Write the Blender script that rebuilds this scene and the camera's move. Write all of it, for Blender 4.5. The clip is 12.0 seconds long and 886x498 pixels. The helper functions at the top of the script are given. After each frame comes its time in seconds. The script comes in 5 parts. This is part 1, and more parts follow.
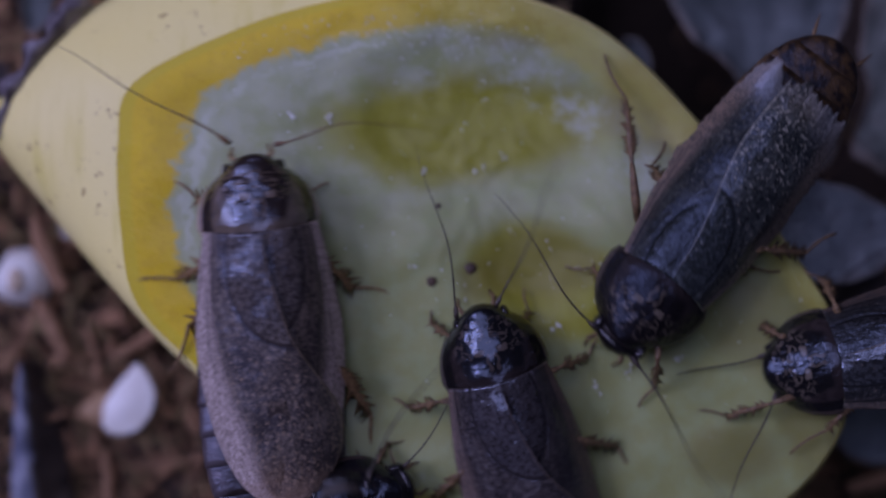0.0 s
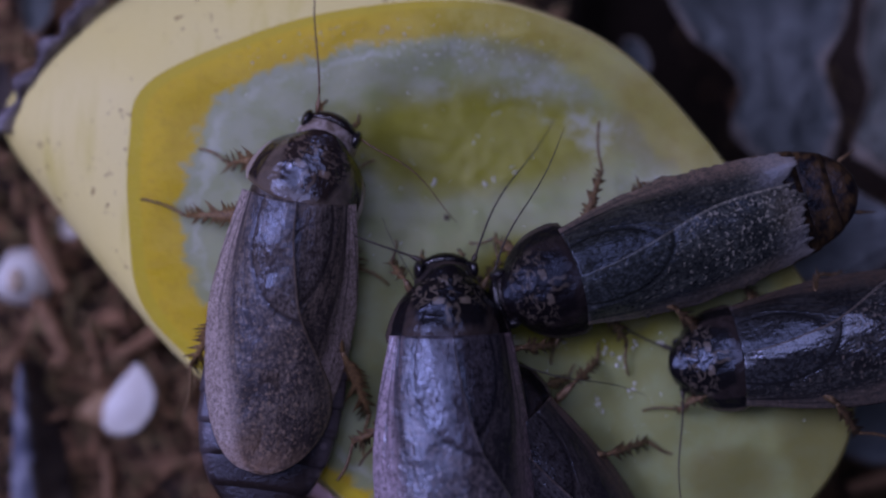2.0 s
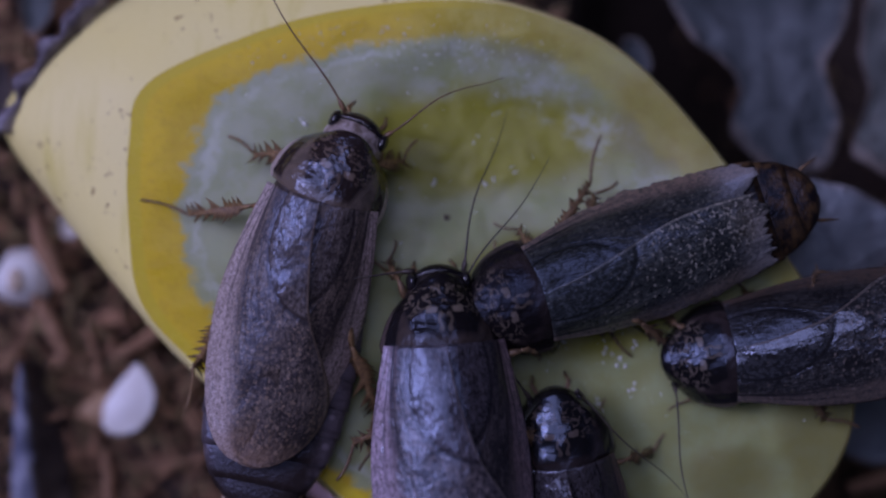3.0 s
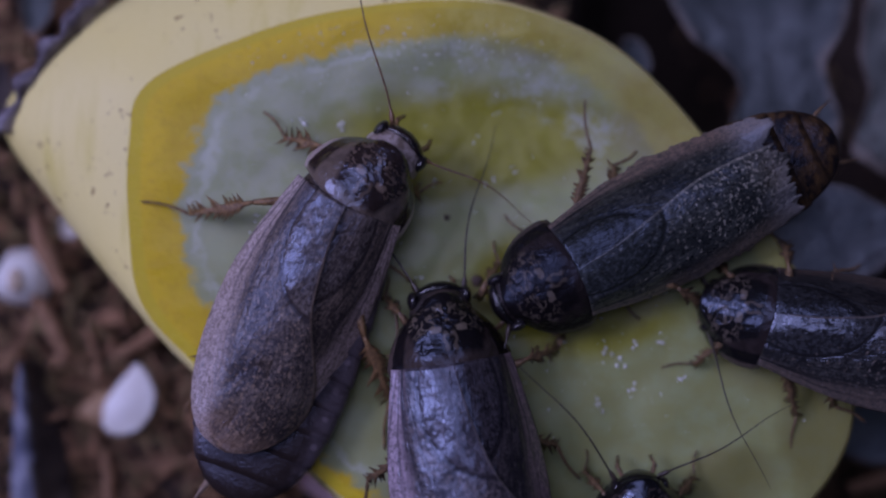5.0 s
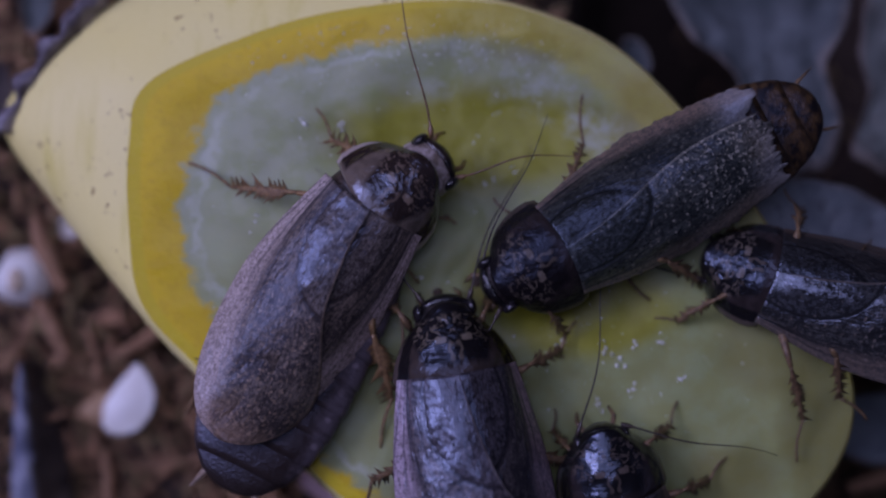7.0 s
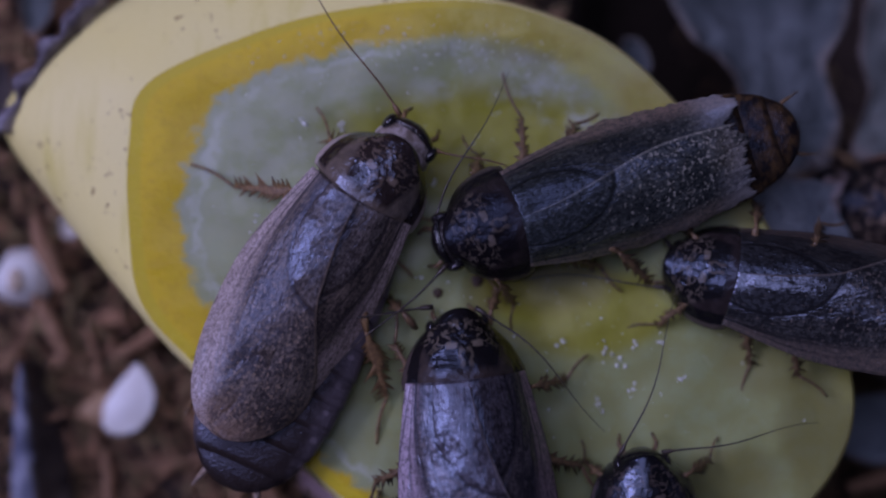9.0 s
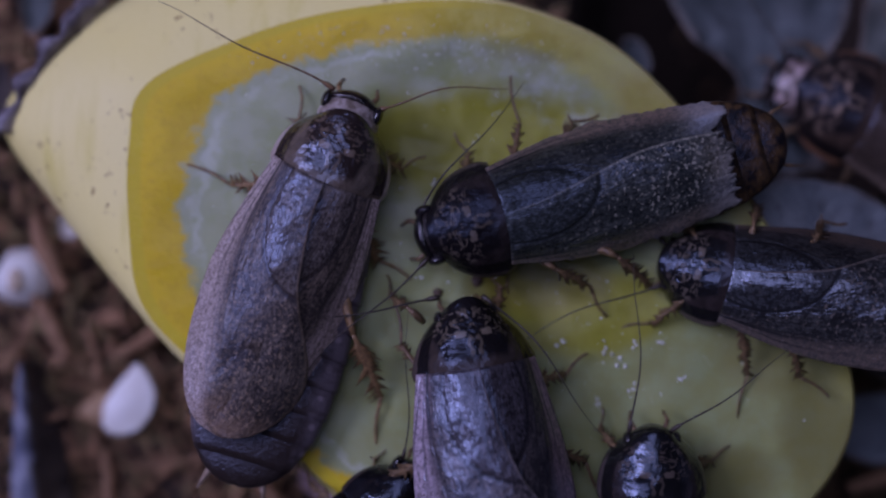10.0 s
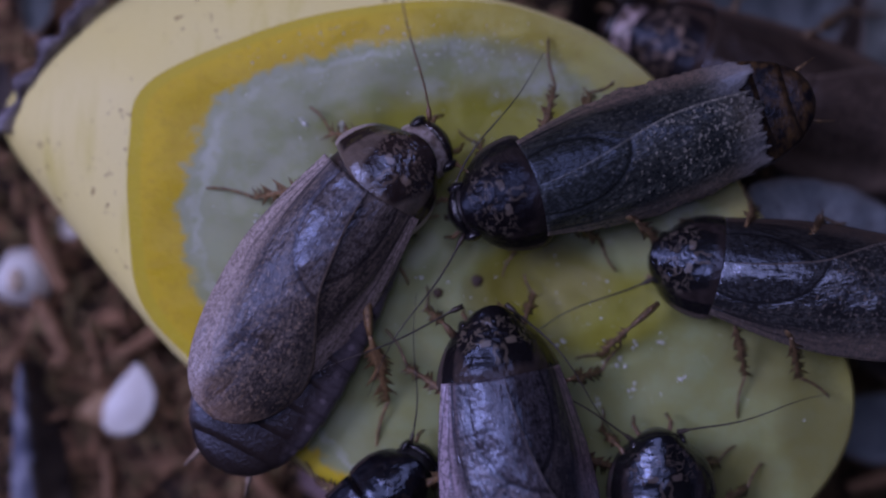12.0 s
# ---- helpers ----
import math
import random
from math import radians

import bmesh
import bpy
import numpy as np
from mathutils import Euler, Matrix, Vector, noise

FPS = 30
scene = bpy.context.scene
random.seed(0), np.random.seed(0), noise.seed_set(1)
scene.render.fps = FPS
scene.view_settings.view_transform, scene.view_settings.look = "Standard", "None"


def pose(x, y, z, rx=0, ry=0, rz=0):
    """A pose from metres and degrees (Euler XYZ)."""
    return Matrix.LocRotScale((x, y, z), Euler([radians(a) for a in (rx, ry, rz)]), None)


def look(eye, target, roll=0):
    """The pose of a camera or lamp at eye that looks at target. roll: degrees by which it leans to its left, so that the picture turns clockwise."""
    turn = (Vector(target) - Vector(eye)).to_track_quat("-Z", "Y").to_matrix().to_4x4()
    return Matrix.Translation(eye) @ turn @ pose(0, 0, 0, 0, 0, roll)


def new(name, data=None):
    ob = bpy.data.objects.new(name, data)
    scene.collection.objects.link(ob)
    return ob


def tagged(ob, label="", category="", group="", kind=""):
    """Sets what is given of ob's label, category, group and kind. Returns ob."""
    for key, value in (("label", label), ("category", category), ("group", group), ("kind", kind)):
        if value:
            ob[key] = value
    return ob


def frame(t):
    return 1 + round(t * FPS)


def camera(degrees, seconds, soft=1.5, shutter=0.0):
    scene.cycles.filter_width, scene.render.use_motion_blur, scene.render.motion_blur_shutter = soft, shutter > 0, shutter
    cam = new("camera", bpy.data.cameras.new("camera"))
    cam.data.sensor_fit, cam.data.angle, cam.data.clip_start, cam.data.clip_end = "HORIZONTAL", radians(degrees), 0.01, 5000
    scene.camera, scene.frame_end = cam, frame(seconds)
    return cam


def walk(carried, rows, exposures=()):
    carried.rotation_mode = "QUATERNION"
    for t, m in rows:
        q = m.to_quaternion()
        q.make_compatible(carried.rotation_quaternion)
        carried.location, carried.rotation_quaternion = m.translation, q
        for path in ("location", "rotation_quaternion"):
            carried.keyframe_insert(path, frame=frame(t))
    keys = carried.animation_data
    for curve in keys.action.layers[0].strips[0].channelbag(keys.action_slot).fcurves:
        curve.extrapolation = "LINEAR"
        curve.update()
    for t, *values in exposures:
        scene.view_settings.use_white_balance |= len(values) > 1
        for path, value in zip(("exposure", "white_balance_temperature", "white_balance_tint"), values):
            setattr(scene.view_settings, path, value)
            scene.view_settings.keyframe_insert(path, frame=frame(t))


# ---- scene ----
MM = 0.001


def at(x, y, z, rx=0, ry=0, rz=0):
    """A pose from millimetres and degrees."""
    return pose(x * MM, y * MM, z * MM, rx, ry, rz)


# ---- camera: stands still over the food, looking straight down ----
cam = camera(36, 12.0, soft=2.2, shutter=0.5)
walk(cam, [(0, at(0, 0, 120.6)), (12, at(0, 0, 120.6))], exposures=[(0, 0.0, 5900, 19), (12, 0.0, 5900, 19)])
cam.data.dof.use_dof = True
cam.data.dof.focus_distance = 0.0995
cam.data.dof.aperture_fstop = 9.0

# ---- light: dim blue daylight from above a window to the left and a small soft video lamp beside the camera ----
world = bpy.data.worlds.new("daylight")
scene.world = world
world.use_nodes = True
wn = world.node_tree
sky = wn.nodes.new("ShaderNodeTexSky")
sky.sky_type, sky.sun_disc = "NISHITA", False
sky.sun_elevation, sky.sun_rotation = radians(57), radians(-34)
wn.links.new(sky.outputs[0], wn.nodes["Background"].inputs[0])
wn.nodes["Background"].inputs[1].default_value = 0.0048
lamp = new("soft_lamp", bpy.data.lights.new("soft_lamp", "AREA"))
lamp.data.shape, lamp.data.size = "DISK", 0.12
lamp.data.energy, lamp.data.color = 0.048, (0.96, 0.95, 1.54)
lamp.matrix_world = look((-0.022, 0.043, 0.165), (0, 0, 0.016))
side = new("window_light", bpy.data.lights.new("window_light", "SUN"))
side.data.energy, side.data.angle, side.data.color = 1.15, radians(24), (0.92, 0.88, 1.45)
side.matrix_world = look((-0.32, 0.1, 0.3), (0, 0, 0))


# ---- node helpers ----
class Mat:
    """A node material with one principled shader."""

    def __init__(self, name, rough=0.5, spec=0.5, coat=0.0, coat_rough=0.1, metal=0.0):
        self.m = bpy.data.materials.new(name)
        self.m.use_nodes = True
        self.t = self.m.node_tree
        self.p = self.t.nodes["Principled BSDF"]
        self.p.inputs["Roughness"].default_value = rough
        self.p.inputs["Specular IOR Level"].default_value = spec
        self.p.inputs["Coat Weight"].default_value = coat
        self.p.inputs["Coat Roughness"].default_value = coat_rough
        self.p.inputs["Metallic"].default_value = metal
        self.tc = self.t.nodes.new("ShaderNodeTexCoord")

    def put(self, value, socket):
        if isinstance(value, bpy.types.NodeSocket):
            self.t.links.new(value, socket)
        elif isinstance(value, tuple) and len(value) == 3 and socket.type == "RGBA":
            socket.default_value = (*value, 1)
        else:
            socket.default_value = value

    def math(self, op, a, b=0.0, c=0.0, clamp=False):
        n = self.t.nodes.new("ShaderNodeMath")
        n.operation, n.use_clamp = op, clamp
        for v, s in zip((a, b, c), n.inputs):
            self.put(v, s)
        return n.outputs[0]

    def coords(self, scale=1.0, mirror=False, uv=False, stretch=(1, 1, 1)):
        """Coordinates in millimetres of the thing's own space (or its uv)."""
        src = self.tc.outputs["UV" if uv else "Object"]
        n = self.t.nodes.new("ShaderNodeMapping")
        k = scale if uv else scale * 1000
        n.inputs["Scale"].default_value = [k * s for s in stretch]
        self.t.links.new(src, n.inputs["Vector"])
        if not mirror:
            return n.outputs[0]
        a = self.t.nodes.new("ShaderNodeVectorMath")
        a.operation = "ABSOLUTE"
        self.t.links.new(n.outputs[0], a.inputs[0])
        return a.outputs[0]

    def xyz(self, vec):
        n = self.t.nodes.new("ShaderNodeSeparateXYZ")
        self.t.links.new(vec, n.inputs[0])
        return n.outputs

    def noise(self, vec, scale=1.0, detail=3.0, rough=0.55, distort=0.0):
        n = self.t.nodes.new("ShaderNodeTexNoise")
        self.t.links.new(vec, n.inputs["Vector"])
        for k, v in (("Scale", scale), ("Detail", detail), ("Roughness", rough), ("Distortion", distort)):
            n.inputs[k].default_value = v
        return n.outputs["Fac"]

    def voronoi(self, vec, scale=1.0, feature="F1", rand=1.0):
        n = self.t.nodes.new("ShaderNodeTexVoronoi")
        n.feature = feature
        self.t.links.new(vec, n.inputs["Vector"])
        n.inputs["Scale"].default_value = scale
        n.inputs["Randomness"].default_value = rand
        return n.outputs["Distance"]

    def wave(self, vec, scale=1.0, distort=2.0, detail=2.0, along="X"):
        n = self.t.nodes.new("ShaderNodeTexWave")
        n.bands_direction = along
        self.t.links.new(vec, n.inputs["Vector"])
        n.inputs["Scale"].default_value = scale
        n.inputs["Distortion"].default_value = distort
        n.inputs["Detail"].default_value = detail
        return n.outputs["Fac"]

    def step(self, v, lo, hi):
        n = self.t.nodes.new("ShaderNodeMapRange")
        n.interpolation_type = "SMOOTHSTEP"
        n.inputs["From Min"].default_value, n.inputs["From Max"].default_value = lo, hi
        self.put(v, n.inputs["Value"])
        return n.outputs[0]

    def ramp(self, v, *stops):
        n = self.t.nodes.new("ShaderNodeValToRGB")
        e = n.color_ramp.elements
        while len(e) < len(stops):
            e.new(0.5)
        for i, (p, c) in enumerate(stops):
            e[i].position, e[i].color = p, (*c, 1)
        self.put(v, n.inputs[0])
        return n.outputs[0]

    def mix(self, f, a, b, how="MIX"):
        n = self.t.nodes.new("ShaderNodeMix")
        n.data_type, n.blend_type = "RGBA", how
        self.put(f, n.inputs[0])
        self.put(a, n.inputs[6])
        self.put(b, n.inputs[7])
        return n.outputs[2]

    def random(self, island=False):
        if island:
            return self.t.nodes.new("ShaderNodeNewGeometry").outputs["Random Per Island"]
        return self.t.nodes.new("ShaderNodeObjectInfo").outputs["Random"]

    def done(self, color, bump=None, depth=0.05, rough=None):
        self.put(color, self.p.inputs["Base Color"])
        if rough is not None:
            self.put(rough, self.p.inputs["Roughness"])
        if bump is not None:
            b = self.t.nodes.new("ShaderNodeBump")
            b.inputs["Distance"].default_value = depth * MM
            b.inputs["Strength"].default_value = 1.0
            self.put(bump, b.inputs["Height"])
            self.t.links.new(b.outputs[0], self.p.inputs["Normal"])
            self.t.links.new(b.outputs[0], self.p.inputs["Coat Normal"])
        return self.m


# ---- materials ----
def mat_shield(name, pale, lobe, dark, mark, coat, ln=5.7, core=2.5, edge=None):
    """The neck shield: thin pale side rims, black crescents inside them, smooth brown lobes and a mirrored light scrawl on black."""
    q = Mat(name, 0.38, min(0.8, 0.25 + 0.35 * coat), 0.35 * coat, 0.08)
    q.p.inputs["Specular Tint"].default_value = (0.55, 0.7, 1.0, 1)
    v = q.coords(1.0, mirror=True)
    x, y, _z = q.xyz(v)
    u, w, _ = q.xyz(q.coords(1.0, uv=True))
    wob = q.noise(v, 1.6, 2)
    side = q.math("ABSOLUTE", q.math("SUBTRACT", q.math("MULTIPLY", u, 2.0), 1.0))
    side = q.math("ADD", side, q.math("MULTIPLY", q.math("SUBTRACT", wob, 0.5), 0.05))
    # light scrawl: wandering cross lines and a few spots
    vs = q.coords(1.0, mirror=True, stretch=(0.75, 1.35, 1))
    lines = q.step(q.math("ABSOLUTE", q.math("SUBTRACT", q.noise(vs, 0.95, 1.5, 0.5, 0.8), 0.5)), 0.065, 0.02)
    lines = q.math("MULTIPLY", lines, q.step(q.noise(v, 1.5, 2), 0.42, 0.55))
    blot = q.step(q.noise(v, 1.2, 3.0, 0.6, 0.3), 0.58, 0.66)
    scrawl = q.math("MULTIPLY", q.math("MAXIMUM", lines, blot), q.step(y, 1.7, 2.3))
    centre = q.mix(q.math("MULTIPLY", scrawl, 0.75), dark, mark)

    xw = q.math("ADD", x, q.math("MULTIPLY", q.math("SUBTRACT", q.noise(v, 1.1, 2), 0.5), 1.1))
    yw = q.math("ADD", y, q.math("MULTIPLY", q.math("SUBTRACT", q.noise(q.coords(1.1, True, stretch=(1, -1, 1)), 1.0, 2), 0.5), 1.1))

    def box(cx, cy, hx, hy, soft=0.09):
        dx = q.math("DIVIDE", q.math("ABSOLUTE", q.math("SUBTRACT", xw, cx)), hx)
        dy = q.math("DIVIDE", q.math("ABSOLUTE", q.math("SUBTRACT", yw, cy)), hy)
        d = q.math("SQRT", q.math("ADD", q.math("POWER", dx, 3.0), q.math("POWER", dy, 3.0)))
        d = q.math("ADD", d, q.math("MULTIPLY", q.math("SUBTRACT", wob, 0.5), 0.5))
        return q.step(d, 1.0 + soft, 1.0 - soft)

    # two framed black squares, each with a light spot before it, and a black line down the middle
    centre = q.mix(box(1.05, 1.75, 0.8, 0.6, 0.25), centre, dark)
    centre = q.mix(box(0.95, 2.45, 0.4, 0.28, 0.35), centre, mark)
    centre = q.mix(q.math("MULTIPLY", box(0.3, 1.5, 0.14, 0.7, 0.5), 0.6), centre, mark)
    centre = q.mix(box(0.0, 3.4, 0.13, 1.4), centre, dark)
    inner = q.step(q.math("ADD", x, q.math("MULTIPLY", q.math("SUBTRACT", 1.9, y), 0.25)), core, core + 0.5)
    sides = q.mix(q.step(wob, 0.3, 0.7), lobe, tuple(c * 0.7 for c in lobe))
    c = q.mix(inner, centre, sides)
    c = q.mix(q.math("MULTIPLY", q.step(y, 0.95, 0.2), 0.75), c, lobe)
    c = q.mix(q.step(y, ln - 1.1, ln - 0.6), c, dark)
    crescent = q.math("MULTIPLY", q.step(side, 0.72, 0.79), q.step(w, 0.98, 0.88))
    c = q.mix(crescent, c, dark)
    c = q.mix(q.math("MULTIPLY", q.step(side, 0.92, 0.95), q.step(w, 0.12, 0.4)), c, edge or pale)
    bump = q.math("ADD", q.noise(q.coords(1), 1.8, 3, 0.5), q.math("MULTIPLY", q.noise(q.coords(1), 6, 3), 0.12))
    return q.done(c, bump, 0.07 if 0.8 <= coat < 1.2 else 0.15, q.math("ADD", 0.12 if coat > 0.3 else 0.3, q.math("MULTIPLY", wob, 0.2)))


def mat_tegmen(name, pale, field, dark, coat, rough=0.36, worn=False, spots=0.5, cover=0.5, strip_tone=None, strip_wide=0.2, grainy=3.4):
    """A leathery wing cover: soft pale outer strip, veins that fan from the shoulder, a grained and speckled field, a round inner seam."""
    q = Mat(name, rough, min(0.9, 0.3 + 0.35 * coat), 0.4 * coat, 0.2 if coat < 0.9 else 0.15)
    q.p.inputs["Coat IOR"].default_value = 1.9 if coat > 0.9 else 1.65
    q.p.inputs["Specular Tint"].default_value = (0.5, 0.66, 1.0, 1)
    v = q.coords(1.0)
    u, w, _ = q.xyz(q.coords(1.0, uv=True))
    speck = q.noise(q.coords(1.0, stretch=(1, 0.8, 1)), grainy, 5, 0.75)
    grain = q.noise(v, 9.0, 3, 0.7)
    blotch = q.noise(v, 0.4, 4, 0.6)
    cells = q.voronoi(q.coords(1.0, stretch=(1, 0.75, 1)), 2.6)
    mid = 0.62 - 0.24 * cover
    tone = q.math("ADD", speck, q.math("MULTIPLY", q.math("SUBTRACT", blotch, 0.5), 0.5))
    tone = q.math("ADD", tone, q.math("MULTIPLY", q.math("SUBTRACT", grain, 0.5), 0.3))
    c = q.mix(q.step(tone, mid - 0.12, mid + 0.15), dark, field)
    # loose pale flecks, thicker towards the tip
    fleck = q.math("ADD", q.noise(v, 3.4, 2, 0.5), q.math("MULTIPLY", q.math("SUBTRACT", w, 0.55), 0.12))
    c = q.mix(q.math("MULTIPLY", q.step(fleck, 0.58, 0.7), spots), c, pale)
    dots = q.step(q.math("ADD", q.voronoi(v, 1.1), q.math("MULTIPLY", grain, 0.2)), 0.27, 0.17)
    c = q.mix(q.math("MULTIPLY", q.math("MULTIPLY", dots, q.step(blotch, 0.38, 0.55)), spots), c, pale)
    # the inner field, ringed by its seam; its bluish sheen is partly painted in
    ex = q.math("DIVIDE", q.math("SUBTRACT", 1.0, u), 0.62)
    ey = q.math("DIVIDE", q.math("SUBTRACT", w, 0.1), 0.33)
    ring = q.math("SUBTRACT", q.math("ADD", q.math("MULTIPLY", ex, ex), q.math("MULTIPLY", ey, ey)), 1.0)
    seam = q.step(q.math("ABSOLUTE", q.math("ADD", ring, q.math("MULTIPLY", q.math("SUBTRACT", speck, 0.5), 0.06))), 0.13 if worn else 0.11, 0.03)
    inner = q.step(ring, 0.06, -0.06)
    c = q.mix(q.math("MULTIPLY", inner, 0.45), c, q.mix(q.step(speck, 0.35, 0.65), dark, tuple(a * b for a, b in zip(field, (0.8, 0.95, 1.25)))))
    # pale outer strip that fades into the field
    wave = q.math("ADD", q.math("MULTIPLY", q.math("SUBTRACT", blotch, 0.5), 0.12), q.math("MULTIPLY", q.math("SUBTRACT", speck, 0.5), 0.1))
    us = q.math("ADD", q.math("SUBTRACT", u, q.math("MULTIPLY", w, 0.07)), wave)
    strip = q.step(us, strip_wide + 0.07, strip_wide - 0.1)
    c = q.mix(q.math("MULTIPLY", strip, 0.9), c, q.mix(q.step(q.math("ADD", q.math("MULTIPLY", speck, 0.6), q.math("MULTIPLY", grain, 0.4)), 0.37, 0.6), field, strip_tone or pale))
    # dark slit at the shoulder, and veins that fan out from it
    edge = q.math("ABSOLUTE", q.math("SUBTRACT", u, q.math("ADD", strip_wide - 0.02, q.math("MULTIPLY", w, 0.12))))
    vein = q.math("MULTIPLY", q.step(edge, 0.03, 0.006), q.step(w, 0.45, 0.12))
    rays = q.math("DIVIDE", q.math("SUBTRACT", u, strip_wide - 0.06), q.math("ADD", w, 0.16))
    rays = q.math("ADD", q.math("MULTIPLY", rays, 24.0), q.math("MULTIPLY", blotch, 3.0))
    rays = q.step(q.math("SINE", rays), 0.55, 0.98)
    rays = q.math("MULTIPLY", rays, q.math("MULTIPLY", q.step(w, 0.75, 0.2), q.step(ring, 0.0, 0.15)))
    c = q.mix(q.math("MULTIPLY", q.math("MAXIMUM", vein, seam), 1.0 if worn else 0.92), c, dark)
    c = q.mix(q.math("MULTIPLY", rays, 0.55), c, dark)
    # fine lengthwise ribs
    ribs = q.math("SINE", q.math("ADD", q.math("MULTIPLY", u, 150.0), q.math("MULTIPLY", blotch, 16.0)))
    c = q.mix(q.math("MULTIPLY", q.step(ribs, 0.3, 1.0), q.math("SUBTRACT", 0.32, q.math("MULTIPLY", strip, 0.2))), c, dark)
    # rubbed brown hem towards the tip and thin light inner lip
    hem = q.math("MULTIPLY", q.step(w, 0.78, 0.97), q.step(blotch, 0.3, 0.6))
    c = q.mix(q.math("MULTIPLY", hem, 0.5), c, tuple(x * y for x, y in zip(field, (1.35, 1.05, 0.8))))
    lip = q.math("MULTIPLY", q.step(u, 0.965, 0.985), q.step(w, 0.02, 0.1))
    c = q.mix(q.math("MULTIPLY", lip, 0.3), c, pale)
    if worn:
        c = q.mix(q.math("MULTIPLY", q.step(q.math("ADD", w, q.math("MULTIPLY", q.math("SUBTRACT", speck, 0.5), 0.2)), 0.9, 0.99), q.math("MULTIPLY", q.step(blotch, 0.35, 0.6), 0.5)), c, (0.27, 0.25, 0.23))
        c = q.mix(q.math("MULTIPLY", q.math("MULTIPLY", q.step(ring, 0.9, -0.1), q.step(speck, 0.65, 0.4)), 0.5), c, dark)
    if worn:
        torn = q.math("MULTIPLY", q.step(q.math("ADD", w, q.math("MULTIPLY", q.math("SUBTRACT", speck, 0.5), 0.12)), 0.8, 0.94), q.step(u, 0.55, 0.25))
        c = q.mix(q.math("MULTIPLY", torn, 0.35), c, (0.3, 0.3, 0.31))
    bump = q.math("ADD", q.math("MULTIPLY", ribs, 0.03), q.noise(q.coords(1.0, stretch=(1.2, 0.7, 1)), 1.7, 3, 0.6))
    bump = q.math("SUBTRACT", bump, q.math("MULTIPLY", cells, 0.25))
    bump = q.math("SUBTRACT", bump, q.math("MULTIPLY", q.math("MAXIMUM", seam, rays), 0.12))
    return q.done(c, bump, 0.08 if coat > 0.9 else 0.1, q.math("SUBTRACT", q.math("ADD", rough - 0.2, q.math("MULTIPLY", speck, 0.28)), q.math("MULTIPLY", inner, 0.26 if rough > 0.4 else 0.1)))


def mat_chitin(name, base, dark, rough=0.3, coat=0.3, scale=1.0):
    q = Mat(name, rough, 0.5, coat, 0.2)
    v = q.coords(1.0)
    n = q.noise(v, 1.3 * scale, 4, 0.6)
    f = q.noise(v, 6 * scale, 2)
    return q.done(q.mix(q.step(n, 0.38, 0.62), dark, base), q.math("ADD", f, n), 0.06)


def mat_segment(name, base, dark, pale, spec=0.7):
    """Belly rings: dark middle, lighter streaked flanks with a dark eye mark."""
    q = Mat(name, 0.34, spec, 0.2 * spec, 0.25)
    q.p.inputs["Specular Tint"].default_value = (0.6, 0.72, 1.0, 1)
    v = q.coords(1.0)
    x, _y, _z = q.xyz(q.coords(1.0, mirror=True))
    _x, y, _z = q.xyz(v)
    n = q.noise(v, 1.4, 3)
    c = q.mix(q.step(n, 0.35, 0.65), dark, base)
    side = q.step(q.math("ADD", x, q.math("MULTIPLY", n, 1.6)), 3.9, 5.2)
    c = q.mix(q.math("MULTIPLY", side, 0.75), c, pale)
    cell = q.math("SUBTRACT", q.math("FRACT", q.math("DIVIDE", q.math("ADD", y, 3.0 + 44.0), 2.2)), 0.5)
    ex = q.math("DIVIDE", q.math("SUBTRACT", x, 4.2), 0.3)
    eye = q.math("ADD", q.math("MULTIPLY", ex, ex), q.math("POWER", q.math("DIVIDE", cell, 0.13), 2.0))
    eye = q.step(q.math("ADD", eye, q.math("MULTIPLY", n, 1.6)), 2.0, 0.8)
    c = q.mix(q.math("MULTIPLY", eye, 0.4), c, tuple(2.6 * e for e in pale))
    streak = q.noise(q.coords(1.0, stretch=(0.5, 2.2, 0.5)), 1.0, 2)
    c = q.mix(q.math("MULTIPLY", q.step(streak, 0.54, 0.7), 0.45), c, dark)
    return q.done(c, q.noise(v, 4, 3), 0.08)


